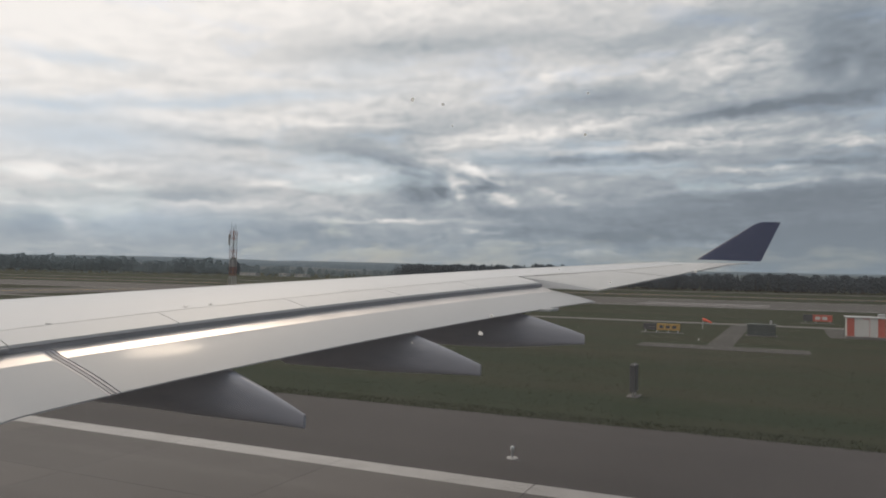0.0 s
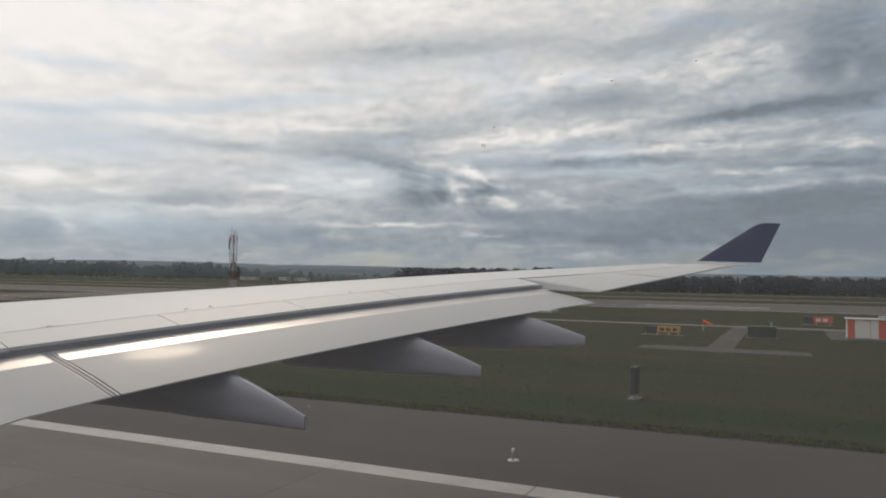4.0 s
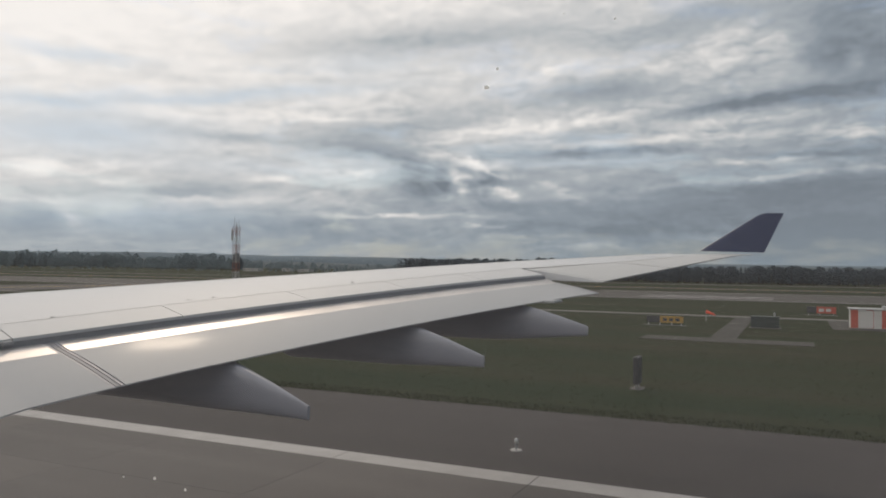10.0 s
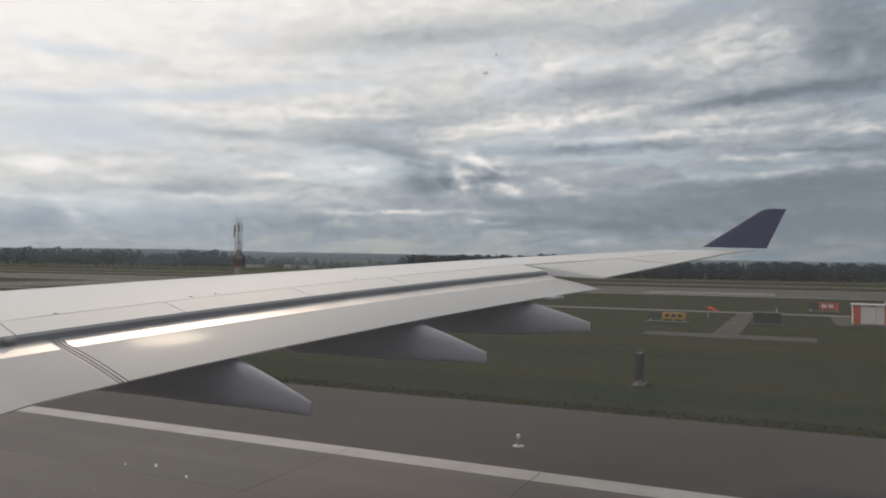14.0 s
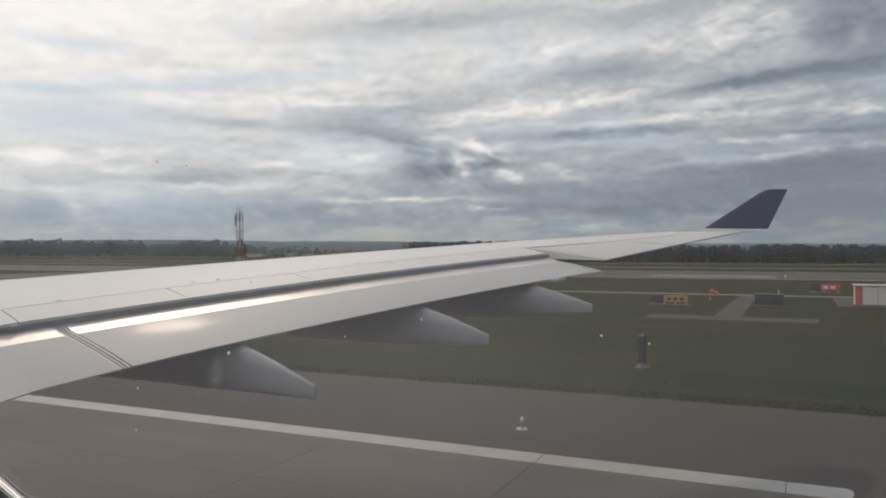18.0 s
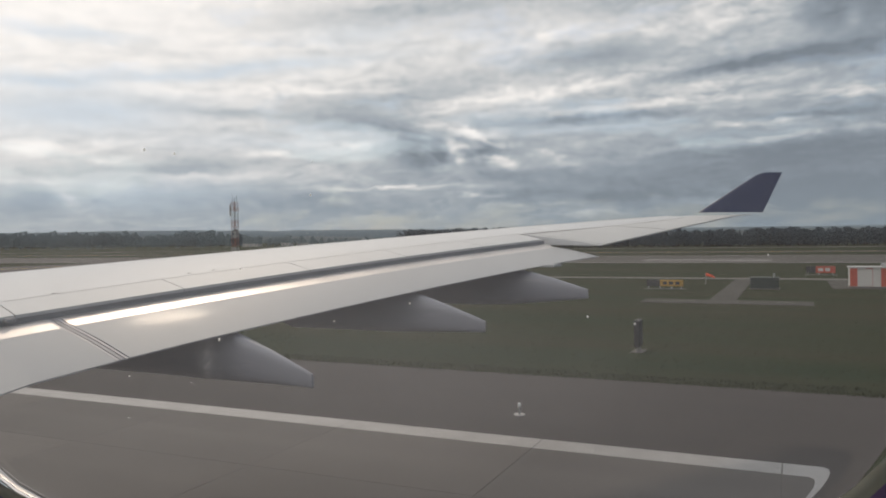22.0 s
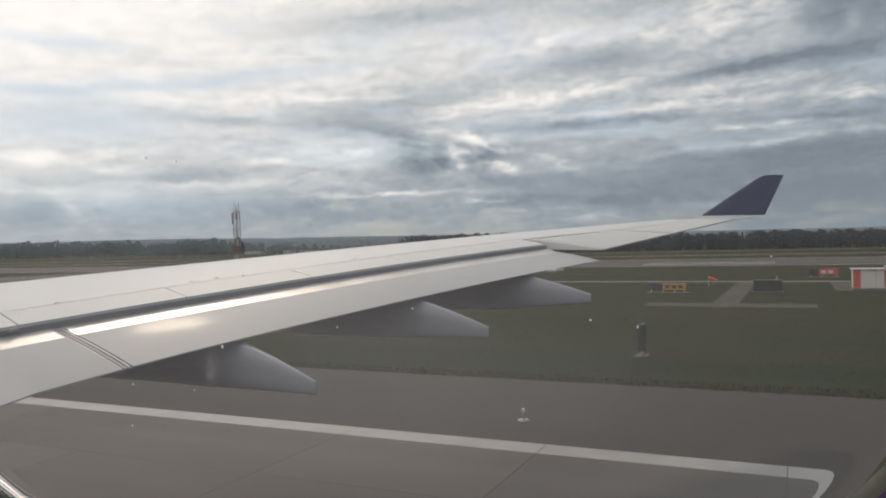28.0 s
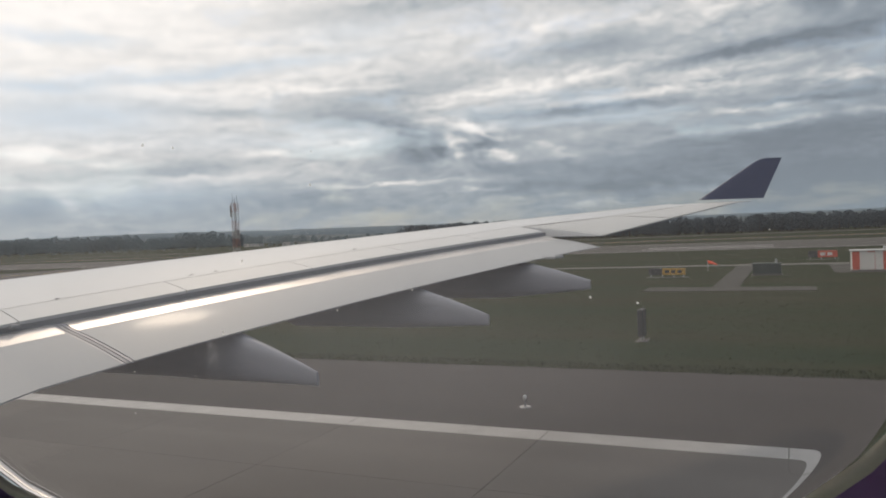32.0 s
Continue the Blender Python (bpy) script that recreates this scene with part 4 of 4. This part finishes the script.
for x, z, r in ((-0.1343, 5.6263, 0.00042), (-0.1252, 5.6249, 0.00034), (-0.1439, 5.6255, 0.0002), (-0.0881, 5.6211, 0.0002), (-0.0887, 5.6142, 0.00028), (-0.1133, 5.5832, 0.00042),
                (-0.0834, 5.5881, 0.00022), (-0.066, 5.5922, 0.00022), (-0.0309, 5.5906, 0.0002), (-0.0227, 5.5896, 0.0002), (-0.1402, 5.5734, 0.00022), (-0.1072, 5.5988, 0.00028)):
    speck(x, z, r)
for x, z, r in ((-0.0694, 5.7542, 0.00042), (-0.0629, 5.7528, 0.0003), (-0.0608, 5.7485, 0.0002), (-0.0346, 5.7527, 0.00022), (-0.035, 5.7453, 0.00028), (-0.0522, 5.7125, 0.0003), (-0.0303, 5.7192, 0.00022), (-0.0162, 5.7213, 0.00022), (-0.0543, 5.7092, 0.0005)):
    speck(x, z, r)
for _ in range(22):
    speck(random.uniform(-0.22, 0.02), random.uniform(5.56, 5.85), random.uniform(0.00007, 0.00015))

# main landing gear that carries the aircraft
gear = part("landing_gear", tube(bmesh.new(), (-11.0, 2.7, 0.75), (-11.0, 2.7, 4.3), 0.19, 0.24, 14), STEEL, plane, "steel main landing gear leg")
part("bogie_beam", boxed((-12.1, 2.6, 0.6), (-9.9, 2.8, 0.85), 0.03), STEEL, gear, "steel bogie beam")
for x in (-12.0, -10.0):
    for y in (2.05, 3.35):
        part("tyre", tube(bmesh.new(), (x, y - 0.22, 0.70), (x, y + 0.22, 0.70), 0.70, 0.70, 28), RUBBER, gear, "black rubber tyre")


# ---- airfield things ----
def edge_light():
    e = thing("runway_edge_light", (0, 0, 0), "small white runway edge light on a short stem in the asphalt", "runway light", "runway edge lights")
    part("base_plate", tube(bmesh.new(), (0, 0, 0), (0, 0, 0.03), 0.19, 0.17, 16), MAST_WHITE, e, "pale round base plate")
    part("stem", tube(bmesh.new(), (0, 0, 0.03), (0, 0, 0.22), 0.035, 0.03, 10), STEEL, e)
    part("collar", tube(bmesh.new(), (0, 0, 0.21), (0, 0, 0.27), 0.05, 0.062, 12), MAST_WHITE, e)
    bm = bmesh.new()
    bmesh.ops.create_uvsphere(bm, u_segments=12, v_segments=8, radius=0.062, matrix=pose(0, 0, 0.32) @ Matrix.Diagonal((1, 1, 1.15, 1)))
    part("lens", bm, LAMP_GLASS, e, "clear glass lens")
    return e


light = edge_light()
light.matrix_basis = pose(-7.9, 22.9, 0)
for x in (-187.9, -127.9, -67.9, 52.1):
    copy_thing(light, pose(x, 22.9, 0))


def lattice_mast(at, h, w):
    e = thing("lattice_mast", at, "slim red and white steel lattice mast with antennas on top", "mast")
    ax, ay, az = at
    legs = [(ax + w / 2 * sx, ay + w / 2 * sy) for sx, sy in ((-1, -1), (1, -1), (1, 1), (-1, 1))]
    n = 7
    for k in range(n):
        z0, z1 = az - 0.1 + h * k / n, az + h * (k + 1) / n
        mat, col = (MAST_RED, "faded red mast section") if k % 2 == 0 else (MAST_WHITE, "white mast section")
        bm = bmesh.new()
        for i in range(4):
            (x0, y0), (x1, y1) = legs[i], legs[(i + 1) % 4]
            tube(bm, (x0, y0, z0), (x0, y0, z1), 0.065, 0.065, 6)
            for j in range(2):
                za, zb = lerp(z0, z1, j / 2), lerp(z0, z1, (j + 1) / 2)
                tube(bm, (x0, y0, za), (x1, y1, zb), 0.032, 0.032, 5)
                tube(bm, (x1, y1, za), (x0, y0, zb), 0.032, 0.032, 5)
                tube(bm, (x0, y0, zb), (x1, y1, zb), 0.032, 0.032, 5)
        part("mast_section", bm, mat, e, col)
    for dx, dz, r in ((-0.7, 2.6, 0.07), (0.7, 2.0, 0.07), (0.0, 1.2, 0.12)):
        part("antenna", tube(bmesh.new(), (ax + dx, ay, az + h), (ax + dx, ay, az + h + dz), r, r * 0.6, 8), MAST_WHITE, e, "thin white antenna")
    for dz in (0.78, 0.86):
        part("panel_antenna", boxed((ax - w / 2 - 0.35, ay - w / 2 - 0.25, az + h * dz), (ax - w / 2 - 0.05, ay - w / 2, az + h * dz + 1.6), 0.04), MAST_WHITE, e, "white panel antenna")
    return e


lattice_mast((-127.0, 152.0, -0.03), 15.6, 1.2)


def striped_hut(x, y):
    e = thing("equipment_hut", (x, y, 0), "small red and white striped equipment hut on a concrete pad", "hut")
    w, d, h = 3.5, 2.4, 2.05
    part("plinth", boxed((x - w / 2 - 0.1, y - d / 2 - 0.1, -0.03), (x + w / 2 + 0.1, y + d / 2 + 0.1, 0.14), 0.02), PALE, e)
    part("wall", boxed((x - w / 2, y - d / 2, 0.14), (x + w / 2, y + d / 2, h), 0.02), HUT_WHITE, e, "white panel wall")
    for i in (0, 2, 4):
        x0 = x - w / 2 + w * i / 5
        part("red_panel", boxed((x0 + 0.01, y - d / 2 - 0.025, 0.16), (x0 + w / 5 - 0.01, y - d / 2 + 0.01, h - 0.02), 0.006), HUT_RED, e, "red wall panel")
    part("roof", boxed((x - w / 2 - 0.15, y - d / 2 - 0.18, h), (x + w / 2 + 0.15, y + d / 2 + 0.18, h + 0.12), 0.03), ROOF, e, "grey sheet roof")
    part("door", boxed((x - 0.42, y - d / 2 - 0.04, 0.18), (x + 0.30, y - d / 2 + 0.01, 1.95), 0.01), HUT_WHITE, e, "white steel door")
    part("vent_box", boxed((x + 1.2, y - 0.4, h + 0.12), (x + 1.8, y + 0.4, h + 0.42), 0.03), STEEL, e)
    return e


striped_hut(7.2, 90.4)


def generator(x, y):
    e = thing("generator_cabinet", (x, y, 0), "low dark green steel generator cabinet in the grass", "cabinet")
    part("body", boxed((x - 1.35, y - 0.7, 0.02), (x + 1.35, y + 0.7, 1.1), 0.04), BOX_GREEN, e)
    part("lid", boxed((x - 1.42, y - 0.76, 1.1), (x + 1.42, y + 0.76, 1.2), 0.03), BOX_GREEN, e)
    part("exhaust", tube(bmesh.new(), (x + 0.9, y, 1.2), (x + 0.9, y, 1.6), 0.09, 0.09, 10), STEEL, e)
    part("skid", boxed((x - 1.5, y - 0.8, -0.04), (x + 1.5, y + 0.8, 0.05), 0.01), PALE, e)
    for i in range(2):
        part("door", boxed((x - 1.2 + 1.25 * i, y - 0.72, 0.15), (x - 0.05 + 1.25 * i, y - 0.69, 1.0), 0.006), BOX_GREEN, e)


generator(-2.6, 86.0)


def taxi_sign(x, y):
    e = thing("taxiway_sign", (x, y, 0), "low yellow and black airfield guidance sign in the grass", "sign")
    part("panel", boxed((x - 0.5, y - 0.1, 0.25), (x + 1.9, y + 0.1, 0.95), 0.02), SIGN_YELLOW, e, "yellow sign panel")
    part("end_panel", boxed((x - 1.9, y - 0.1, 0.25), (x - 0.52, y + 0.1, 0.95), 0.02), SIGN_BLACK, e, "black sign panel")
    for i in range(3):
        x0 = x - 0.2 + 0.65 * i
        part("lettering_bar", boxed((x0, y - 0.115, 0.45), (x0 + 0.42, y - 0.09, 0.75)), SIGN_BLACK, e, "dark bar of lettering")
    for dx in (-1.7, -0.5, 0.7, 1.7):
        part("leg", tube(bmesh.new(), (x + dx, y, -0.05), (x + dx, y, 0.26), 0.04, 0.04, 8), STEEL, e)
    part("footing", boxed((x - 2.2, y - 0.5, -0.1), (x + 2.2, y + 0.5, 0.0), 0.01), PALE, e)


taxi_sign(-12.4, 84.0)


def holding_sign(x, y):
    e = thing("holding_sign", (x, y, 0), "low red airfield holding sign with a dark end panel", "sign")
    part("panel", boxed((x - 0.4, y - 0.1, 0.25), (x + 2.0, y + 0.1, 1.15), 0.02), HUT_RED, e, "red sign panel")
    part("end_panel", boxed((x - 1.6, y - 0.1, 0.25), (x - 0.42, y + 0.1, 1.15), 0.02), SIGN_BLACK, e, "black sign panel")
    for x0 in (-0.1, 0.75):
        part("lettering_bar", boxed((x + x0, y - 0.115, 0.5), (x + x0 + 0.6, y - 0.09, 0.9)), HUT_WHITE, e, "pale bar of lettering")
    for dx in (-1.4, 0.0, 1.7):
        part("leg", tube(bmesh.new(), (x + dx, y, -0.05), (x + dx, y, 0.26), 0.04, 0.04, 8), STEEL, e)
    part("footing", boxed((x - 1.9, y - 0.5, -0.1), (x + 2.3, y + 0.5, 0.0), 0.01), PALE, e)


holding_sign(3.4, 117.0)


def marker_board(x, y):
    e = thing("runway_marker_board", (x, y, 0), "narrow dark upright marker board standing in the grass", "sign")
    part("board", boxed((x - 0.13, y - 0.45, 0.2), (x + 0.13, y + 0.45, 1.5), 0.02), SIGN_BLACK, e, "dark board")
    for dy in (-0.33, 0.33):
        part("leg", tube(bmesh.new(), (x, y + dy, -0.05), (x, y + dy, 0.22), 0.04, 0.04, 8), STEEL, e)
        part("cap_lamp", tube(bmesh.new(), (x, y + dy, 1.5), (x, y + dy, 1.56), 0.05, 0.04, 8), SIGN_BLACK, e)
    part("footing", boxed((x - 0.3, y - 0.6, -0.1), (x + 0.3, y + 0.6, -0.02), 0.01), JOINT, e, "concrete footing")


marker_board(-6.9, 38.0)


def wind_cone(x, y):
    e = thing("windsock", (x, y, 0), "small faded orange windsock on a short white pole", "windsock")
    part("pole", tube(bmesh.new(), (x, y, -0.05), (x, y, 1.2), 0.035, 0.03, 8), MAST_WHITE, e)
    rings = []
    for i in range(7):
        f = i / 6
        r = lerp(0.19, 0.09, f)
        c = Vector((x + 1.0 * f, y, 1.05 - 0.35 * f ** 1.4))
        rings.append([(c.x, c.y + r * math.cos(a * math.pi / 6), c.z + r * math.sin(a * math.pi / 6)) for a in range(12)])
    part("sock", solid("sock", rings, ORANGE, True, 60), None, e, "faded orange fabric cone")


wind_cone(-9.2, 94.0)


def low_shed(x, y, w, d, h, label):
    e = thing("airfield_building", (x, y, 0), label, "building", "distant airfield buildings")
    part("wall", boxed((x - w / 2, y - d / 2, -0.1), (x + w / 2, y + d / 2, h), 0.05), HUT_WHITE, e, "pale wall")
    bm = bmesh.new()
    box(bm, (x - w / 2 - 0.4, y - d / 2 - 0.4, h), (x + w / 2 + 0.4, y + d / 2 + 0.4, h + 0.35), 0.05)
    part("roof", bm, ROOF, e, "grey flat roof")
    n = max(2, int(w / 5))
    for i in range(n):
        x0 = x - w / 2 + w * (i + 0.3) / n
        win = part("window", boxed((x0, y - d / 2 - 0.06, h * 0.4), (x0 + w / n * 0.4, y - d / 2 + 0.02, h * 0.75), 0.02), SIGN_BLACK, e, "dark window")
        part("sill", boxed((x0 - 0.1, y - d / 2 - 0.16, h * 0.4 - 0.12), (x0 + w / n * 0.4 + 0.1, y - d / 2 + 0.02, h * 0.4), 0.02), ROOF, win)


for x, y, w, d, h in ((-640, 800, 24, 10, 3.2), (-585, 800, 12, 9, 3.6), (-530, 760, 16, 10, 3.0)):
    low_shed(x, y, w, d, h, "low pale airfield building before the woods")


# ---- trees ----
def clump_crown(rng, cx, cy, z0, h, w, conifer, cards, size):
    """Small leaf clumps filling an uneven crown; returns verts and faces."""
    v, f = [], []
    for _ in range(cards):
        t = rng.random() ** (0.8 if conifer else 0.65)
        if conifer:
            r = w / 2 * (1 - t) ** 0.8 * (0.55 + 0.55 * rng.random())
        else:
            r = w / 2 * math.sin(math.pi * (0.12 + 0.80 * t)) ** 0.7 * (0.45 + 0.65 * rng.random())
        a = rng.random() * 2 * math.pi
        c = np.array((cx + r * math.cos(a), cy + r * math.sin(a), z0 + h * t))
        s = size * (0.6 + 0.8 * rng.random()) * (1 - 0.5 * t * conifer)
        u = rng.normal(size=3)
        u /= np.linalg.norm(u)
        q = np.cross(u, rng.normal(size=3))
        q /= np.linalg.norm(q) + 1e-6
        n = np.cross(u, q)
        i = len(v)
        for p in (u * s, q * s * 0.8, -u * s * 0.9, -q * s * 0.7, n * s * 0.55):
            v.append(tuple(c + p))
        f += [(i, i + 1, i + 4), (i + 1, i + 2, i + 4), (i + 2, i + 3, i + 4), (i + 3, i, i + 4)]
    return v, f


def woods(name, spots, mat, label, cards, seed):
    """spots: x, y, height, conifer. One sheet of far woodland."""
    rng = np.random.default_rng(seed)
    v, f, k = [], [], []
    for x, y, h, con in spots:
        w = h * (0.34 if con else 0.75) * (0.8 + 0.4 * rng.random())
        a, b = clump_crown(rng, x, y, h * 0.10, h * 0.88, w, con, cards, h * (0.075 if con else 0.085))
        f += [tuple(i + len(v) for i in q) for q in b]
        k += [0] * len(b)
        v += a
        i = len(v)
        r = h * 0.018 + 0.08
        ring = [(x + r * math.cos(t), y + r * math.sin(t)) for t in (0, 1.57, 3.14, 4.71)]
        v += [(p, q, -0.3) for p, q in ring] + [(x, y, h * 0.8)]
        f += [(i + j, i + (j + 1) % 4, i + 4) for j in range(4)]
        k += [1] * 4
    return tagged(new(name, mesh_of(name, v, f, [mat, BARK], False, k)), label, "trees", "", "stuff")


def spots_along(x0, y0, x1, y1, n, deep, h0, h1, conifers, seed, swell=0.35):
    rng = np.random.default_rng(seed)
    out = []
    for _ in range(n):
        t = rng.random()
        x, y = lerp(x0, x1, t), lerp(y0, y1, t) + deep * rng.random()
        wave = 1 + swell * (noise.noise((x * 0.012, y * 0.004, seed)) + 0.5 * noise.noise((x * 0.05, 3.0, seed)))
        out.append((x, y, lerp(h0, h1, t) * wave * (0.72 + 0.5 * rng.random()), rng.random() < conifers))
    return out


woods("woodland_far", spots_along(-1700, 920, -760, 900, 520, 90, 27, 19, 0.35, 3), HAZY_FAR_LEAF, "line of trees far across the airfield, haze in their colour", 60, 1)
woods("woodland_scrub", spots_along(-980, 880, -300, 840, 300, 80, 11, 8, 0.3, 4, 0.6), HAZY_FAR_LEAF, "low scrub and scattered trees far across the airfield", 40, 2)
woods("woodland_near", spots_along(-215, 400, 260, 384, 900, 60, 10.0, 7.2, 0.30, 7, 0.22), HAZY_NEAR_LEAF, "dark belt of trees behind the perimeter road", 80, 3)
woods("hedge_far", spots_along(-820, 560, -250, 640, 180, 30, 3.6, 3.2, 0.0, 9, 0.5), HAZY_FAR_LEAF, "low bushes at the edge of the airfield", 30, 4)


def lone_tree(x, y, h):
    e = thing("tree", (x, y, 0), "tall dark evergreen tree standing above the treeline", "tree")
    rng = np.random.default_rng(11)
    trunk = part("trunk", tube(bmesh.new(), (x, y, -0.3), (x, y, h * 0.85), h * 0.025, h * 0.006, 10), BARK, e, "brown trunk")
    for i in range(9):
        a, z = i * 2.4, h * (0.18 + 0.07 * i)
        r = h * 0.20 * (1 - i / 11)
        part("limb", tube(bmesh.new(), (x, y, z), (x + r * math.cos(a), y + r * math.sin(a), z + h * 0.05), h * 0.007, h * 0.002, 6), BARK, trunk)
    v, f = clump_crown(rng, x, y, h * 0.08, h * 0.70, h * 0.62, False, 380, h * 0.06)
    v2, f2 = clump_crown(rng, x - h * 0.05, y, h * 0.55, h * 0.42, h * 0.36, False, 130, h * 0.05)
    part("crown", mesh_of("crown", v + v2, f + [tuple(i + len(v) for i in q) for q in f2], HAZY_NEAR_LEAF), None, e, "dark green crown")


lone_tree(-725, 870, 25)


def ridge(name, dist, a0, a1, heights, mat, label, seed):
    """A long wooded ridge on the skyline; angles forward of the beam."""
    n = 220
    v, f = [], []
    for i in range(n + 1):
        t = i / n
        a = radians(lerp(a0, a1, t))
        k = t * (len(heights) - 1)
        j = min(int(k), len(heights) - 2)
        s = k - j
        s = s * s * (3 - 2 * s)
        h = lerp(heights[j], heights[j + 1], s) * (1 + 0.10 * noise.noise((t * 9, seed, 0)) + 0.05 * noise.noise((t * 60, seed, 1)))
        for d, z in ((dist, -3.0), (dist + 60, h * 0.6), (dist + 150, h), (dist + 400, h * 0.7)):
            v.append((-math.sin(a) * d, math.cos(a) * d, z))
    for i in range(n):
        for j in range(3):
            a = i * 4 + j
            f.append((a, a + 4, a + 5, a + 1))
    return tagged(new(name, mesh_of(name, v, f, mat, True)), label, "", "", "structure")


ridge("backdrop_ridge", 4100, 80, -40, [58, 62, 66, 70, 66, 60, 50, 46, 40, 34, 30], RIDGE, "wooded ridge on the horizon, haze in its blue-grey colour", 1)
ridge("backdrop_hill", 3100, 66, -30, [20, 30, 34, 28, 18, 12, 22, 30, 24, 16, 14], RIDGE_NEAR, "low wooded hill in the distance, haze in its colour", 5)


# ---- turf ----
def tufts(name, n, x0, x1, y0, y1, h0, h1, mat, label, seed, dense_at=None):
    rng = np.random.default_rng(seed)
    v, f = [], []
    for _ in range(n):
        x = lerp(x0, x1, rng.random())
        y = y0 + (y1 - y0) * rng.random() ** (dense_at or 1.0)
        hh = lerp(h0, h1, rng.random() ** 2)
        for _ in range(4):
            a, lean = rng.random() * 6.28, 0.3 + 0.7 * rng.random()
            bx, by = x + rng.normal() * 0.06, y + rng.normal() * 0.06
            dx, dy = math.cos(a), math.sin(a)
            w = hh * 0.16
            i = len(v)
            v += [(bx - dy * w, by + dx * w, -0.05), (bx + dy * w, by - dx * w, -0.05), (bx + dx * hh * lean * 0.7, by + dy * hh * lean * 0.7, -0.03 + hh)]
            f.append((i, i + 1, i + 2))
    return tagged(new(name, mesh_of(name, v, f, mat)), label, "grass", "", "stuff")


tufts("grass_verge", 9000, -60, 8, GRASS_Y - 0.2, GRASS_Y + 1.6, 0.04, 0.11, BLADE, "rough grass tufts along the asphalt edge", 21, 1.6)
tufts("grass_field", 9000, -70, 12, GRASS_Y, 58, 0.03, 0.08, BLADE, "green grass of the airfield", 22, 1.3)
tufts("grass_dry", 6000, -70, 12, GRASS_Y + 0.5, 58, 0.03, 0.08, DRY_BLADE, "dry brown grass stalks", 23, 1.3)

# ---- runway slabs, the ones near the window as pieces ----
SLAB_MESH = {}


def slab_mesh(w, d):
    key = (round(w, 3), round(d, 3))
    if key not in SLAB_MESH:
        bm = boxed((0, 0, -0.2), (w, d, 0.0))
        top = [e for e in bm.edges if all(v.co.z > -0.01 for v in e.verts)]
        bmesh.ops.bevel(bm, geom=top, offset=0.006, segments=1, affect="EDGES")
        bmesh.ops.recalc_face_normals(bm, faces=bm.faces)
        me = bpy.data.meshes.new("concrete_slab")
        bm.to_mesh(me)
        bm.free()
        me.materials.append(CONCRETE)
        SLAB_MESH[key] = me
    return SLAB_MESH[key]


ROWS = [EDGE_Y - 5.08 * j for j in range(10)]
for i in range(-24, 6):
    for y1, y0 in zip(ROWS, ROWS[1:]):
        ob = new("concrete_slab", slab_mesh(SLAB - 0.012, 5.08 - 0.012))
        ob.parent = runway
        ob.location = (i * SLAB - 0.25 + 0.006, y0 + 0.006, 0.0)
far = bmesh.new()
for x0, x1 in ((-900, -24 * SLAB - 0.25), (6 * SLAB - 0.25, 900)):
    for y1, y0 in zip(ROWS, ROWS[1:]):
        box(far, (x0, y0 + 0.009, -0.2), (x1, y1 - 0.009, 0.0))
tagged(part("concrete_paving", far, CONCRETE, runway, "grey concrete paving further along the runway"), "", "", "", "stuff")
